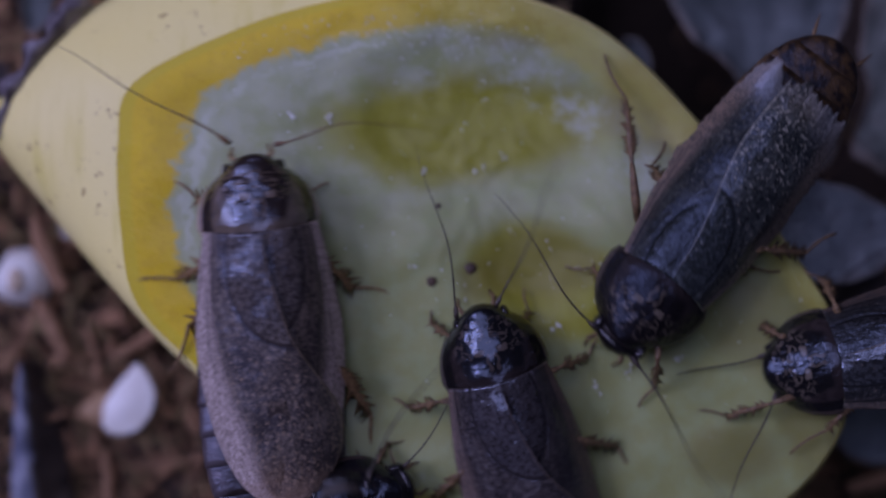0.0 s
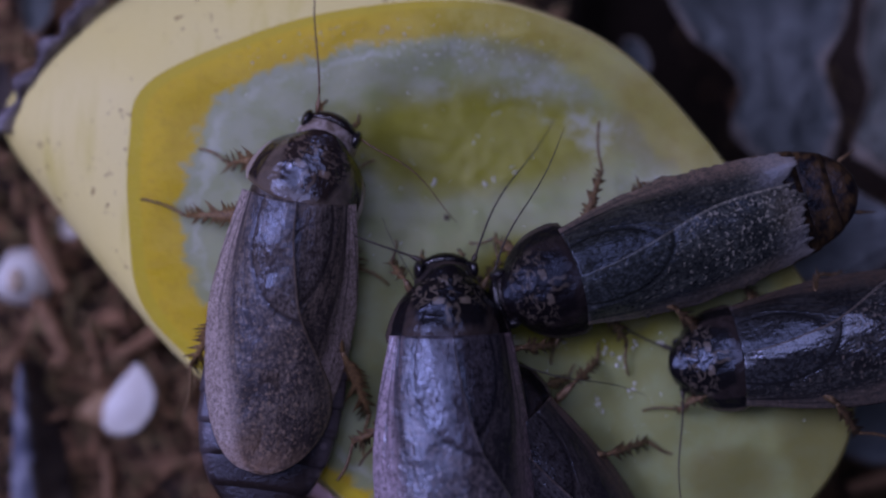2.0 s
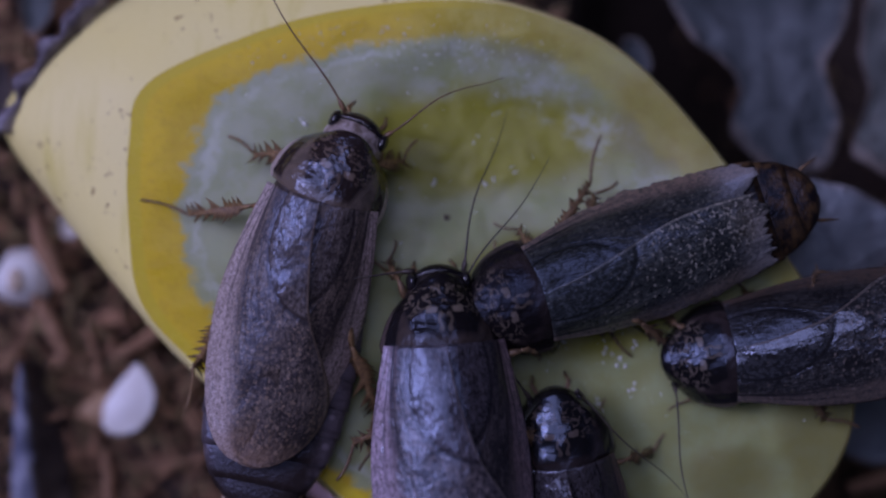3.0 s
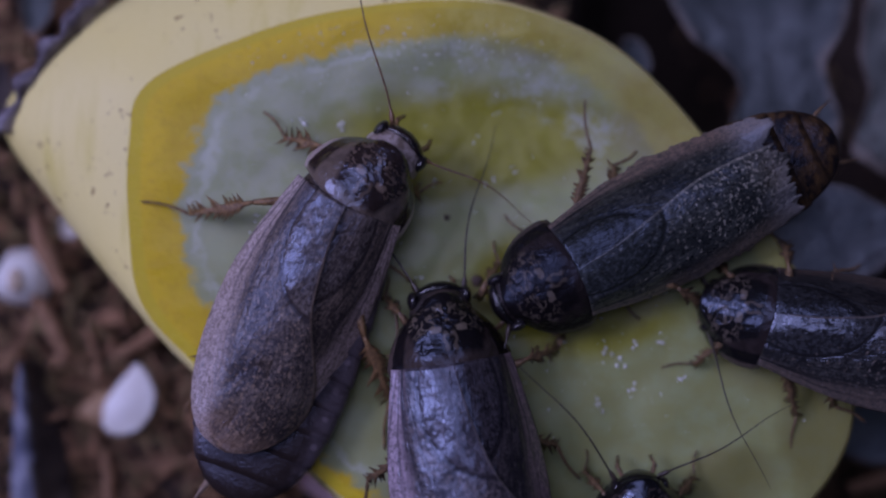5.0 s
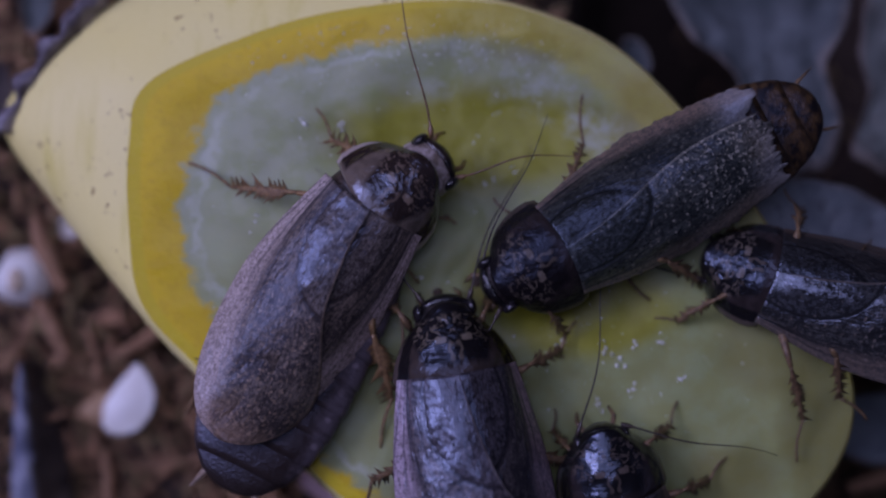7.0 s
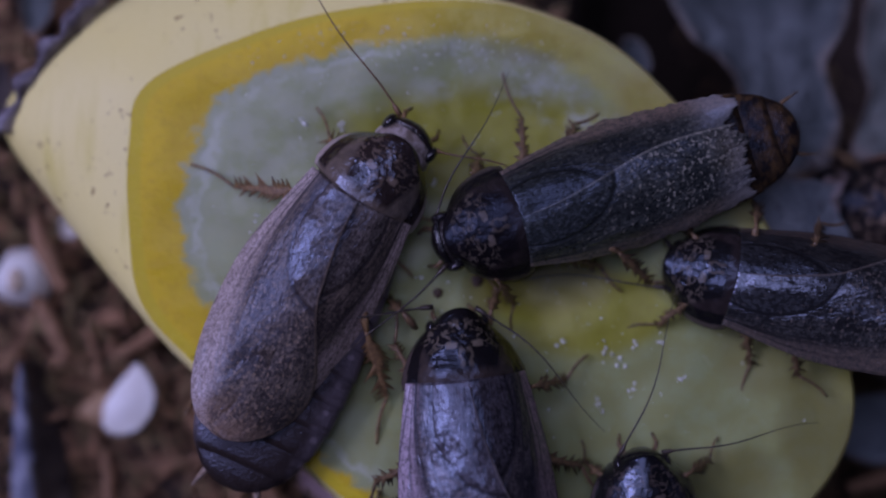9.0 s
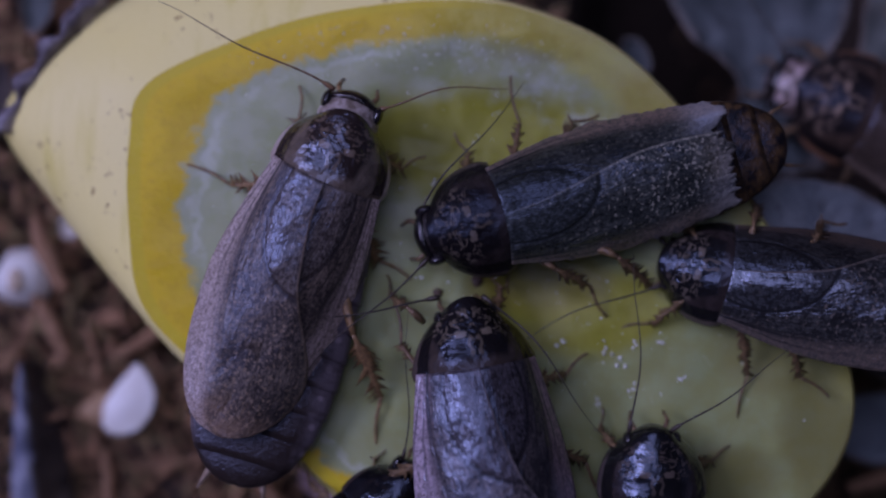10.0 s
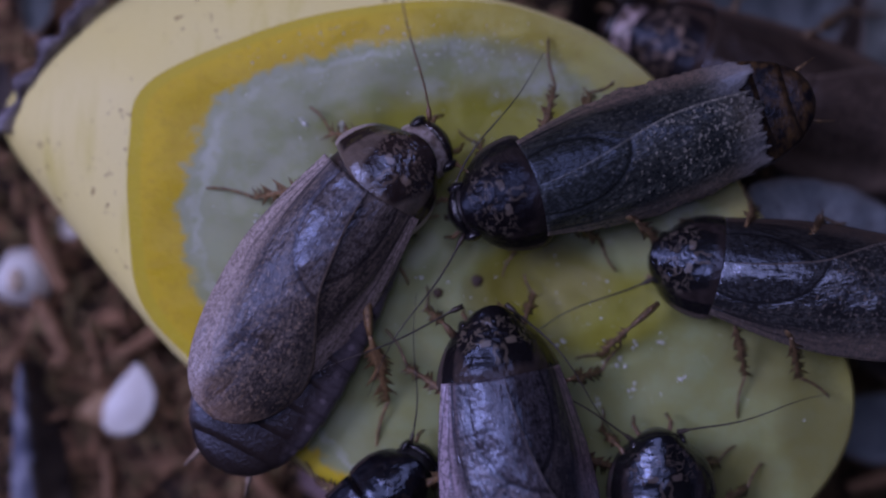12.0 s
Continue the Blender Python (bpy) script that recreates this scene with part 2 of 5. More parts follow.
def mat_skin():
    """Pale waxy rind with brown freckles and faint streaks."""
    q = Mat("squash_rind", 0.5, 0.3, 0.0, 0.3)
    v = q.coords(1.0)
    n = q.noise(v, 0.09, 3)
    c = q.mix(n, (0.96, 0.82, 0.26), (0.97, 0.87, 0.4))
    streak = q.noise(q.coords(1.0, stretch=(0.5, 0.08, 0.5)), 1.0, 3)
    c = q.mix(q.math("MULTIPLY", q.step(streak, 0.5, 0.75), 0.4), c, (0.72, 0.62, 0.1))
    # rind greener to the right, with that side's shade put into its colour
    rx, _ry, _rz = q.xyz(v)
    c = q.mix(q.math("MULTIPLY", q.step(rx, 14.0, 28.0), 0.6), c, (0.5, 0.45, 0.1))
    gate = q.step(q.noise(v, 0.16, 2), 0.53, 0.62)
    gx, gy, _z = q.xyz(v)
    cluster = q.math("ADD", q.math("POWER", q.math("ADD", gx, 31.0), 2.0), q.math("POWER", q.math("SUBTRACT", gy, 5.6), 2.0))
    gate = q.math("MAXIMUM", gate, q.step(cluster, 14.0, 2.0))
    freck = q.math("MULTIPLY", q.step(q.math("ADD", q.voronoi(v, 0.75), q.math("MULTIPLY", q.noise(v, 2.2, 2), 0.14)), 0.22, 0.13), gate)
    scuff = q.math("MULTIPLY", q.step(q.noise(v, 0.9, 4, 0.7), 0.57, 0.66), gate)
    c = q.mix(q.math("MULTIPLY", q.math("MAXIMUM", freck, scuff), 0.9), c, (0.3, 0.16, 0.04))
    return q.done(c, q.noise(v, 1.5, 3), 0.05)


def mat_flesh():
    """Wet cut flesh: a deep yellow rim of torn flesh, a pale body and a glassy yellower core."""
    q = Mat("squash_flesh", 0.3, 0.3, 0.08, 0.15)
    q.p.inputs["Subsurface Weight"].default_value = 0.3
    q.p.inputs["Subsurface Radius"].default_value = (1.0, 0.9, 0.45)
    q.p.inputs["Subsurface Scale"].default_value = 2.5 * MM
    v = q.coords(1.0)
    u, _w, _ = q.xyz(q.coords(1.0, uv=True))
    big = q.noise(v, 0.11, 3, 0.55, 0.6)
    mid = q.noise(v, 0.5, 4, 0.6)
    fine = q.noise(v, 2.6, 4, 0.65)
    d = q.math("ADD", u, q.math("MULTIPLY", q.math("SUBTRACT", big, 0.5), 0.1))
    d = q.math("ADD", d, q.math("MULTIPLY", q.math("SUBTRACT", mid, 0.5), 0.12))
    x, y, _z = q.xyz(v)

    def patch(cx, cy, rx, ry):
        px = q.math("DIVIDE", q.math("SUBTRACT", x, cx), rx)
        py = q.math("DIVIDE", q.math("SUBTRACT", y, cy), ry)
        r = q.math("SQRT", q.math("ADD", q.math("MULTIPLY", px, px), q.math("MULTIPLY", py, py)))
        return q.step(q.math("ADD", r, q.math("MULTIPLY", q.math("SUBTRACT", big, 0.5), 0.7)), 1.2, 0.62)

    # body yellower to the lower right, and dimmed there for the roaches' shade
    body = q.mix(q.step(x, -14.0, 6.0), (0.425, 0.455, 0.285), (0.36, 0.385, 0.22))
    body = q.mix(q.step(y, 6.0, -4.0), body, (0.31, 0.33, 0.12))
    body = q.mix(q.step(mid, 0.35, 0.7), body, (0.33, 0.375, 0.165))
    core = q.mix(q.step(mid, 0.35, 0.65), (0.26, 0.25, 0.012), (0.31, 0.3, 0.026))
    c = q.mix(q.math("MULTIPLY", patch(2.6, 8.6, 12.0, 4.4), 0.95), body, core)
    c = q.mix(q.math("MULTIPLY", patch(-0.8, 6.2, 4.5, 2.6), 0.4), c, core)
    c = q.mix(q.math("MULTIPLY", patch(7.0, -2.2, 5.0, 3.2), 0.85), c, core)
    c = q.mix(q.math("MULTIPLY", patch(11.0, -4.9, 8.0, 3.4), 0.9), c, core)
    c = q.mix(q.math("MULTIPLY", patch(3.6, -3.4, 2.4, 1.8), 0.45), c, (0.16, 0.13, 0.03))
    # chalky dried patches between the core and the yellow band
    chalk = q.math("MULTIPLY", q.math("MULTIPLY", q.step(d, 0.48, 0.6), q.step(d, 0.84, 0.74)), q.math("MULTIPLY", q.step(x, -8.0, 4.0), q.step(y, -1.0, 5.0)))
    chalk = q.math("MULTIPLY", chalk, q.step(q.noise(v, 0.42, 5, 0.68), 0.44, 0.64))
    c = q.mix(q.math("MULTIPLY", chalk, 0.6), c, (0.5, 0.54, 0.47))
    # gnawed olive brown spots on the right rim, roach shadows painted in with them
    stain_shade = (0.19, 0.165, 0.04)
    for cx, cy, rx, ry, f in ((17.5, 10.0, 4.5, 4.5, 0.6), (22.5, -17.5, 4.0, 2.6, 0.55), (29.0, -14.0, 3.5, 6.0, 0.6), (8.0, -2.4, 5.0, 2.6, 0.25), (25.5, -7.5, 4.5, 4.0, 0.5), (7.5, 15.5, 5.5, 1.3, 0.35)):
        c = q.mix(q.math("MULTIPLY", patch(cx, cy, rx, ry), f), c, stain_shade)
    # juice stain mid-face, with the shade between the roaches put into its colour
    c = q.mix(q.math("MULTIPLY", patch(8.0, -2.2, 5.0, 2.8), 0.5), c, (0.17, 0.15, 0.012))
    d = q.math("SUBTRACT", d, q.math("MULTIPLY", q.step(y, 8.0, 16.0), 0.03))
    d = q.math("SUBTRACT", d, q.math("MULTIPLY", q.math("MULTIPLY", q.step(y, 11.0, 4.0), q.step(x, -4.0, -14.0)), 0.055))
    d = q.math("SUBTRACT", d, q.math("MULTIPLY", q.step(y, -4.0, -14.0), 0.13))
    haze = q.math("MULTIPLY", q.step(d, 0.55, 0.76), q.step(x, 4.0, -10.0))
    c = q.mix(q.math("MULTIPLY", haze, 0.35), c, (0.47, 0.51, 0.33))
    d = q.math("SUBTRACT", d, q.math("MULTIPLY", q.math("MULTIPLY", q.step(x, -2.0, 16.0), q.step(y, 8.0, 0.0)), 0.1))
    fade = q.math("SUBTRACT", 1.0, q.math("MULTIPLY", q.step(x, 0.0, 16.0), 0.6))
    band = q.mix(q.step(d, 0.82, 0.93), (0.68, 0.49, 0.012), (0.78, 0.56, 0.006))
    bits = q.math("MULTIPLY", q.step(q.noise(v, 1.3, 4, 0.65), 0.5, 0.6), q.step(d, 0.99, 0.87))
    band = q.mix(q.math("MULTIPLY", bits, 0.5), band, (0.62, 0.42, 0.012))
    shreds = q.math("ADD", d, q.math("MULTIPLY", q.math("SUBTRACT", q.noise(v, 1.3, 4, 0.7), 0.5), 0.07))
    band = q.mix(q.math("MULTIPLY", q.step(x, -9.0, 4.0), 0.8), band, q.mix(q.step(mid, 0.4, 0.6), (0.36, 0.31, 0.02), (0.43, 0.4, 0.08)))
    soft_edge = q.step(shreds, 0.75, 0.84)
    firm_edge = q.step(shreds, 0.775, 0.815)
    c = q.mix(q.math("MULTIPLY", q.mix(q.step(x, -6.0, 4.0), firm_edge, soft_edge), fade), c, band)
    # whitish dried line along the inner edge of the yellow band
    frost = q.math("MULTIPLY", q.step(q.math("ABSOLUTE", q.math("SUBTRACT", d, 0.745)), 0.022, 0.006), q.math("MULTIPLY", q.step(q.noise(v, 0.3, 3), 0.35, 0.55), q.step(x, 4.0, -7.0)))
    c = q.mix(q.math("MULTIPLY", frost, 0.4), c, (0.62, 0.66, 0.56))
    c = q.mix(q.math("MULTIPLY", q.math("MULTIPLY", q.step(u, 0.955, 0.97), q.step(x, 6.0, -4.0)), 0.8), c, (0.7, 0.55, 0.02))
    grit = q.math("MULTIPLY", q.noise(v, 1.6, 3, 0.7), q.step(d, 0.72, 0.82))
    bump = q.math("ADD", q.math("ADD", mid, q.math("MULTIPLY", grit, 1.2)), q.math("MULTIPLY", fine, 0.45))
    return q.done(c, bump, 0.05, q.math("ADD", 0.3, q.math("MULTIPLY", fine, 0.25)))


def mat_earth(name, a, b, c, rough=0.85, island=True, scale=0.5, khaki=None):
    q = Mat(name, rough, 0.3)
    v = q.coords(1.0)
    n = q.noise(v, scale, 4, 0.65)
    col = q.mix(n, a, b)
    if island:
        pick = q.random(True)
        col = q.mix(pick, col, c)
        if khaki:
            col = q.mix(q.step(q.math("FRACT", q.math("MULTIPLY", pick, 7.3)), 0.55, 0.7), col, khaki)
    return q.done(col, q.noise(v, scale * 5, 4, 0.7), 0.3)


def mat_leaf(name, a, b, dark, rim=(0.2, 0.15, 0.12)):
    q = Mat(name, 0.55, 0.4)
    v = q.coords(1.0)
    n = q.noise(v, 0.25, 4, 0.6, 0.5)
    col = q.mix(q.step(n, 0.3, 0.7), a, b)
    col = q.mix(q.math("MULTIPLY", q.step(q.noise(v, 0.7, 3), 0.6, 0.72), 0.6), col, dark)
    col = q.mix(q.math("MULTIPLY", q.step(q.voronoi(v, 0.35, "DISTANCE_TO_EDGE"), 0.05, 0.01), 0.3), col, dark)
    _u, ring, _z = q.xyz(q.coords(1.0, uv=True))
    worn = q.step(q.math("ADD", ring, q.math("MULTIPLY", q.math("SUBTRACT", n, 0.5), 0.5)), 0.84, 0.97)
    col = q.mix(q.math("MULTIPLY", worn, 0.7), col, rim)
    return q.done(col, q.math("ADD", q.noise(v, 0.5, 4), q.noise(v, 2, 3)), 0.5)


def mat_plain(name, base, other, rough=0.5, coat=0.0, scale=1.0, depth=0.05):
    q = Mat(name, rough, 0.5, coat, 0.1)
    v = q.coords(1.0)
    n = q.noise(v, scale, 3)
    return q.done(q.mix(q.step(n, 0.3, 0.7), base, other), q.noise(v, scale * 4, 3), depth)


RIND, FLESH = mat_skin(), mat_flesh()
SOIL = mat_earth("dark_soil", (0.022, 0.016, 0.012), (0.06, 0.04, 0.029), (0.06, 0.036, 0.024), 0.9, False, 0.4)
FIBRE = mat_earth("coir_fibre", (0.58, 0.3, 0.15), (0.88, 0.57, 0.34), (0.125, 0.062, 0.034), 0.8, khaki=(0.46, 0.35, 0.17))
CHIP = mat_earth("coir_chip", (0.5, 0.26, 0.13), (0.76, 0.45, 0.26), (0.095, 0.048, 0.026), 0.85, khaki=(0.22, 0.16, 0.08))
HUSK = mat_plain("cream_husk", (0.95, 0.93, 0.88), (0.88, 0.84, 0.76), 0.45, 0.1, 0.35)
HUSK_PINK = mat_plain("pink_husk", (0.42, 0.31, 0.33), (0.28, 0.19, 0.19), 0.5, 0.1, 0.6)
HUSK_TAN = mat_plain("tan_husk", (0.62, 0.5, 0.36), (0.5, 0.38, 0.26), 0.6, 0, 0.6)
HUSK_BROWN = mat_plain("brown_husk", (0.5, 0.33, 0.18), (0.34, 0.2, 0.1), 0.6, 0, 0.4)
GREY_LEAF = mat_leaf("grey_dead_leaf", (0.064, 0.078, 0.08), (0.128, 0.146, 0.148), (0.045, 0.042, 0.038), (0.24, 0.2, 0.17))
TAN_LEAF = mat_leaf("tan_dead_leaf", (0.13, 0.145, 0.13), (0.2, 0.215, 0.195), (0.09, 0.07, 0.055))
DARK_LEAF = mat_leaf("dark_dead_leaf", (0.045, 0.035, 0.035), (0.09, 0.07, 0.06), (0.02, 0.015, 0.014))
PALE_LEAF = mat_leaf("pale_leaf_scrap", (0.27, 0.31, 0.34), (0.4, 0.43, 0.45), (0.16, 0.16, 0.16), (0.34, 0.31, 0.29))
SLATE = mat_plain("blue_grey_shell", (0.08, 0.09, 0.15), (0.32, 0.33, 0.4), 0.45, 0.1, 0.45, 0.4)
# crumbs whitened so that their colour also carries the wet glints
CRUMB = mat_plain("glint_white_crumb", (0.92, 0.93, 0.88), (0.85, 0.86, 0.78), 0.25, 0.4, 2)
SPECK = mat_plain("brown_speck", (0.05, 0.03, 0.02), (0.09, 0.055, 0.03), 0.6, 0, 2)
SCAB = mat_plain("dry_stem_scab", (0.06, 0.045, 0.05), (0.36, 0.32, 0.36), 0.5, 0, 0.35, 0.3)
TRAY = mat_plain("grey_plastic", (0.16, 0.16, 0.17), (0.19, 0.19, 0.2), 0.5, 0, 0.02)
CERCUS = mat_chitin("pale_tail_feeler", (0.4, 0.3, 0.23), (0.26, 0.18, 0.12), 0.45, 0.1)
EYE = mat_chitin("black_eye", (0.008, 0.007, 0.009), (0.015, 0.012, 0.014), 0.15, 0.5)


# ---- mesh helpers ----
def smooth(mesh, on=True):
    mesh.polygons.foreach_set("use_smooth", [on] * len(mesh.polygons))
    return mesh


def mesh_of(name, verts, faces, uvs=None, shade=True):
    """A mesh from points in millimetres."""
    me = bpy.data.meshes.new(name)
    me.from_pydata([(x * MM, y * MM, z * MM) for x, y, z in verts], [], faces)
    if uvs:
        layer = me.uv_layers.new(name="uv")
        layer.data.foreach_set("uv", [c for lp in me.loops for c in uvs[lp.vertex_index]])
    me.validate()
    return smooth(me, shade)


def part(name, me, material, parent, label="", m=None):
    ob = new(name, me)
    if not me.materials:
        me.materials.append(material)
    ob.parent = parent
    if m is not None:
        ob.matrix_basis = m
    if label:
        tagged(ob, label)
    return ob


def thing(name, label, category, group="", m=None, me=None, material=None, kind=""):
    ob = new(name, me)
    if me is not None and material is not None and not me.materials:
        me.materials.append(material)
    if m is not None:
        ob.matrix_basis = m
    return tagged(ob, label, category, group, kind)


def shell(name, f, nu, nv, thick, uv=True):
    """A curved sheet f(u, v) with a real thickness."""
    top = [f(i / nu, j / nv) for j in range(nv + 1) for i in range(nu + 1)]
    n = len(top)
    low = [(x, y, z - thick) for x, y, z in top]
    st = nu + 1
    faces = []
    for j in range(nv):
        for i in range(nu):
            a = j * st + i
            faces.append((a, a + st, a + st + 1, a + 1))
            faces.append((n + a, n + a + 1, n + a + st + 1, n + a + st))
    ring = [i for i in range(st)] + [j * st + nu for j in range(1, nv + 1)] + [nv * st + i for i in range(nu - 1, -1, -1)] + [j * st for j in range(nv - 1, 0, -1)]
    for a, b in zip(ring, ring[1:] + ring[:1]):
        faces.append((a, b, n + b, n + a))
    uvs = [(i / nu, j / nv) for j in range(nv + 1) for i in range(nu + 1)] * 2 if uv else None
    return mesh_of(name, top + low, faces, uvs)


def tube_data(path, radii, n=6, verts=None, faces=None):
    """Points and faces of a tapered tube along a path, closed at both ends."""
    verts = [] if verts is None else verts
    faces = [] if faces is None else faces
    base = len(verts)
    pts = [Vector(p) for p in path]
    for i, p in enumerate(pts):
        d = (pts[min(i + 1, len(pts) - 1)] - pts[max(i - 1, 0)]).normalized()
        side = d.cross(Vector((0, 0, 1)))
        side = side.normalized() if side.length > 1e-4 else Vector((1, 0, 0))
        up = side.cross(d)
        for k in range(n):
            a = 2 * math.pi * k / n
            verts.append(tuple(p + (side * math.cos(a) + up * math.sin(a)) * radii[i]))
    for i in range(len(pts) - 1):
        for k in range(n):
            a, b = base + i * n + k, base + i * n + (k + 1) % n
            faces.append((a, b, b + n, a + n))
    faces.append(tuple(base + k for k in range(n))[::-1])
    faces.append(tuple(base + (len(pts) - 1) * n + k for k in range(n)))
    return verts, faces


def tube(name, path, radii, n=6):
    return mesh_of(name, *tube_data(path, radii, n))


def blob(name, f, nu=24, nv=14):
    """A closed rounded form: f(direction) gives the point for each unit direction."""
    verts, faces = [f(Vector((0, 0, 1)))], []
    for j in range(1, nv):
        th = math.pi * j / nv
        for i in range(nu):
            ph = 2 * math.pi * i / nu
            verts.append(f(Vector((math.sin(th) * math.cos(ph), math.sin(th) * math.sin(ph), math.cos(th)))))
    verts.append(f(Vector((0, 0, -1))))
    for i in range(nu):
        faces.append((0, 1 + i, 1 + (i + 1) % nu))
        last = len(verts) - 1
        b = 1 + (nv - 2) * nu
        faces.append((last, b + (i + 1) % nu, b + i))
    for j in range(nv - 2):
        for i in range(nu):
            a, b = 1 + j * nu + i, 1 + j * nu + (i + 1) % nu
            faces.append((a, a + nu, b + nu, b))
    return mesh_of(name, [tuple(v) for v in verts], faces)


def spline(points, n):
    """A smooth closed line of n points through the control points."""
    k = len(points)
    out = []
    for s in range(n):
        f = s / n * k
        i, t = int(f), f - int(f)
        p0, p1, p2, p3 = (Vector(points[(i + d) % k]) for d in (-1, 0, 1, 2))
        out.append(0.5 * ((2 * p1) + (p2 - p0) * t + (2 * p0 - 5 * p1 + 4 * p2 - p3) * t * t + (3 * p1 - p0 - 3 * p2 + p3) * t ** 3))
    return out


def lerp(a, b, t):
    return a + (b - a) * t


def sstep(lo, hi, x):
    t = min(1, max(0, (x - lo) / (hi - lo)))
    return t * t * (3 - 2 * t)


# ---- the ground: a tray of coir with litter ----
def rough(x, y):
    n = noise.noise(Vector((x * 0.09, y * 0.09, 3))) * 2.2 + noise.noise(Vector((x * 0.3, y * 0.3, 7))) * 0.9
    return n - 0.6 - 24 * sstep(11, 18, x) * sstep(-2, 6, y) - 8 * sstep(28, 33, x) * sstep(2, -6, y)


def build_ground():
    nx, ny = 150, 130
    def sp(s, half):
        return half * (0.22 * s + 0.78 * s ** 5)
    verts, faces = [], []
    for j in range(ny + 1):
        for i in range(nx + 1):
            x, y = sp(2 * i / nx - 1, 300), sp(2 * j / ny - 1, 240)
            verts.append((x, y, rough(x, y)))
    for j in range(ny):
        for i in range(nx):
            a = j * (nx + 1) + i
            faces.append((a, a + 1, a + nx + 2, a + nx + 1))
    thing("ground", "dark damp brown coir soil", "ground", me=mesh_of("ground", verts, faces), material=SOIL, kind="structure")
    for nm, x, y, sx, sy in (("wall_north", 0, 244, 308, 4), ("wall_south", 0, -244, 308, 4), ("wall_east", 304, 0, 4, 240), ("wall_west", -304, 0, 4, 240)):
        vs = [(x + a * sx, y + b * sy, c) for c in (-12, 90) for a, b in ((-1, -1), (1, -1), (1, 1), (-1, 1))]
        fs = [(3, 2, 1, 0), (4, 5, 6, 7)] + [(k, (k + 1) % 4, 4 + (k + 1) % 4, 4 + k) for k in range(4)]
        thing(nm, "plain grey plastic tray wall", "wall", me=mesh_of(nm, vs, fs, shade=False), material=TRAY, kind="structure")


def build_litter():
    rnd = random.Random(4)
    verts, faces = [], []
    for _ in range(7000):
        x, y = rnd.uniform(-52, 52), rnd.uniform(-36, 36)
        if x > 11 and y > -3 and (x < 26 or rnd.random() < 0.93):
            continue
        n = rnd.choice((4, 5, 6))
        a, bend, ln = rnd.uniform(0, 6.3), rnd.gauss(0, 0.3), rnd.uniform(1.2, 5.5)
        r = rnd.choice((0.05, 0.06, 0.07, 0.09, 0.12, 0.2)) * rnd.uniform(0.7, 1.2)
        if rnd.random() < 0.02:
            r, ln, bend, n = rnd.uniform(0.39, 0.6), rnd.uniform(4, 9), bend * 0.3, 10
        z, tilt = rough(x, y) + rnd.uniform(0.1, 2.2), rnd.gauss(0, 0.12)
        path = []
        for i in range(n):
            path.append((x, y, max(z, rough(x, y) + 0.05)))
            st = ln / (n - 1)
            x, y, z = x + math.cos(a) * st, y + math.sin(a) * st, z + tilt * st
            a += bend
        radii = [r * (0.5 if i in (0, n - 1) else 1) for i in range(n)]
        if r > 0.38 and -44 < path[0][0] < -8 and abs(path[0][1]) < 30:
            strand = [(p[0], p[1], p[2] + 0.25 * noise.noise(Vector((p[0], p[1], 2)))) for p in path]
            radii = [c * (0.9 + 0.9 * noise.noise(Vector((p[0] * 1.3, p[1] * 1.3, 5)))) for c, p in zip(radii, path)]
            thing("coir_strand", "thick reddish brown coir strand on the soil", "fibre", "coir strands in the litter", me=tube("coir_strand", strand, radii, 7), material=FIBRE)
        else:
            tube_data(path, radii, 4, verts, faces)
    thing("coir_fibres", "tangled reddish brown coir fibres", "fibres", me=mesh_of("coir_fibres", verts, faces), material=FIBRE, kind="stuff")
    verts, faces = [], []
    for _ in range(3400):
        x, y = rnd.uniform(-54, 54), rnd.uniform(-38, 38)
        if x > 11 and y > -3 and (x < 26 or rnd.random() < 0.93):
            continue
        s = rnd.choice((0.25, 0.35, 0.5, 0.7, 1.0, 1.4)) * rnd.uniform(0.7, 1.2)
        e = Euler((rnd.gauss(0, 0.5), rnd.gauss(0, 0.5), rnd.uniform(0, 6.3)))
        d = Vector((s * rnd.uniform(1, 2.2), s, s * rnd.uniform(0.25, 0.7)))
        base = len(verts)
        c = Vector((x, y, rough(x, y) + s * 0.3 + rnd.uniform(0, 1.4)))
        for k in range(8):
            p = Vector((1 if k & 1 else -1, 1 if k & 2 else -1, 1 if k & 4 else -1)) * rnd.uniform(0.65, 1.1)
            p = Vector((p.x * d.x, p.y * d.y, p.z * d.z)) * 0.5
            p.rotate(e)
            verts.append(tuple(c + p))
        for f in ((0, 2, 3, 1), (4, 5, 7, 6), (0, 1, 5, 4), (2, 6, 7, 3), (0, 4, 6, 2), (1, 3, 7, 5)):
            faces.append(tuple(base + k for k in f))
    thing("coir_chips", "small crumbly brown coir chips", "chips", me=mesh_of("coir_chips", verts, faces, shade=False), material=CHIP, kind="stuff")


# ---- the squash ----
FACE_Z = 16.0
FACE = [(-24.1, 8.0), (-22.7, 12.7), (-14.9, 16.4), (-8.0, 18.3), (0.0, 19.1), (6.5, 18.3), (13.7, 15.0), (20.2, 8.3), (25.5, 0.5), (31.2, -9.5), (29.5, -17.5), (22.0, -23.0), (8.0, -24.0), (-5.0, -20.6), (-12.0, -15.2), (-19.5, -8.4), (-23.2, -4.0), (-24.1, 1.5)]
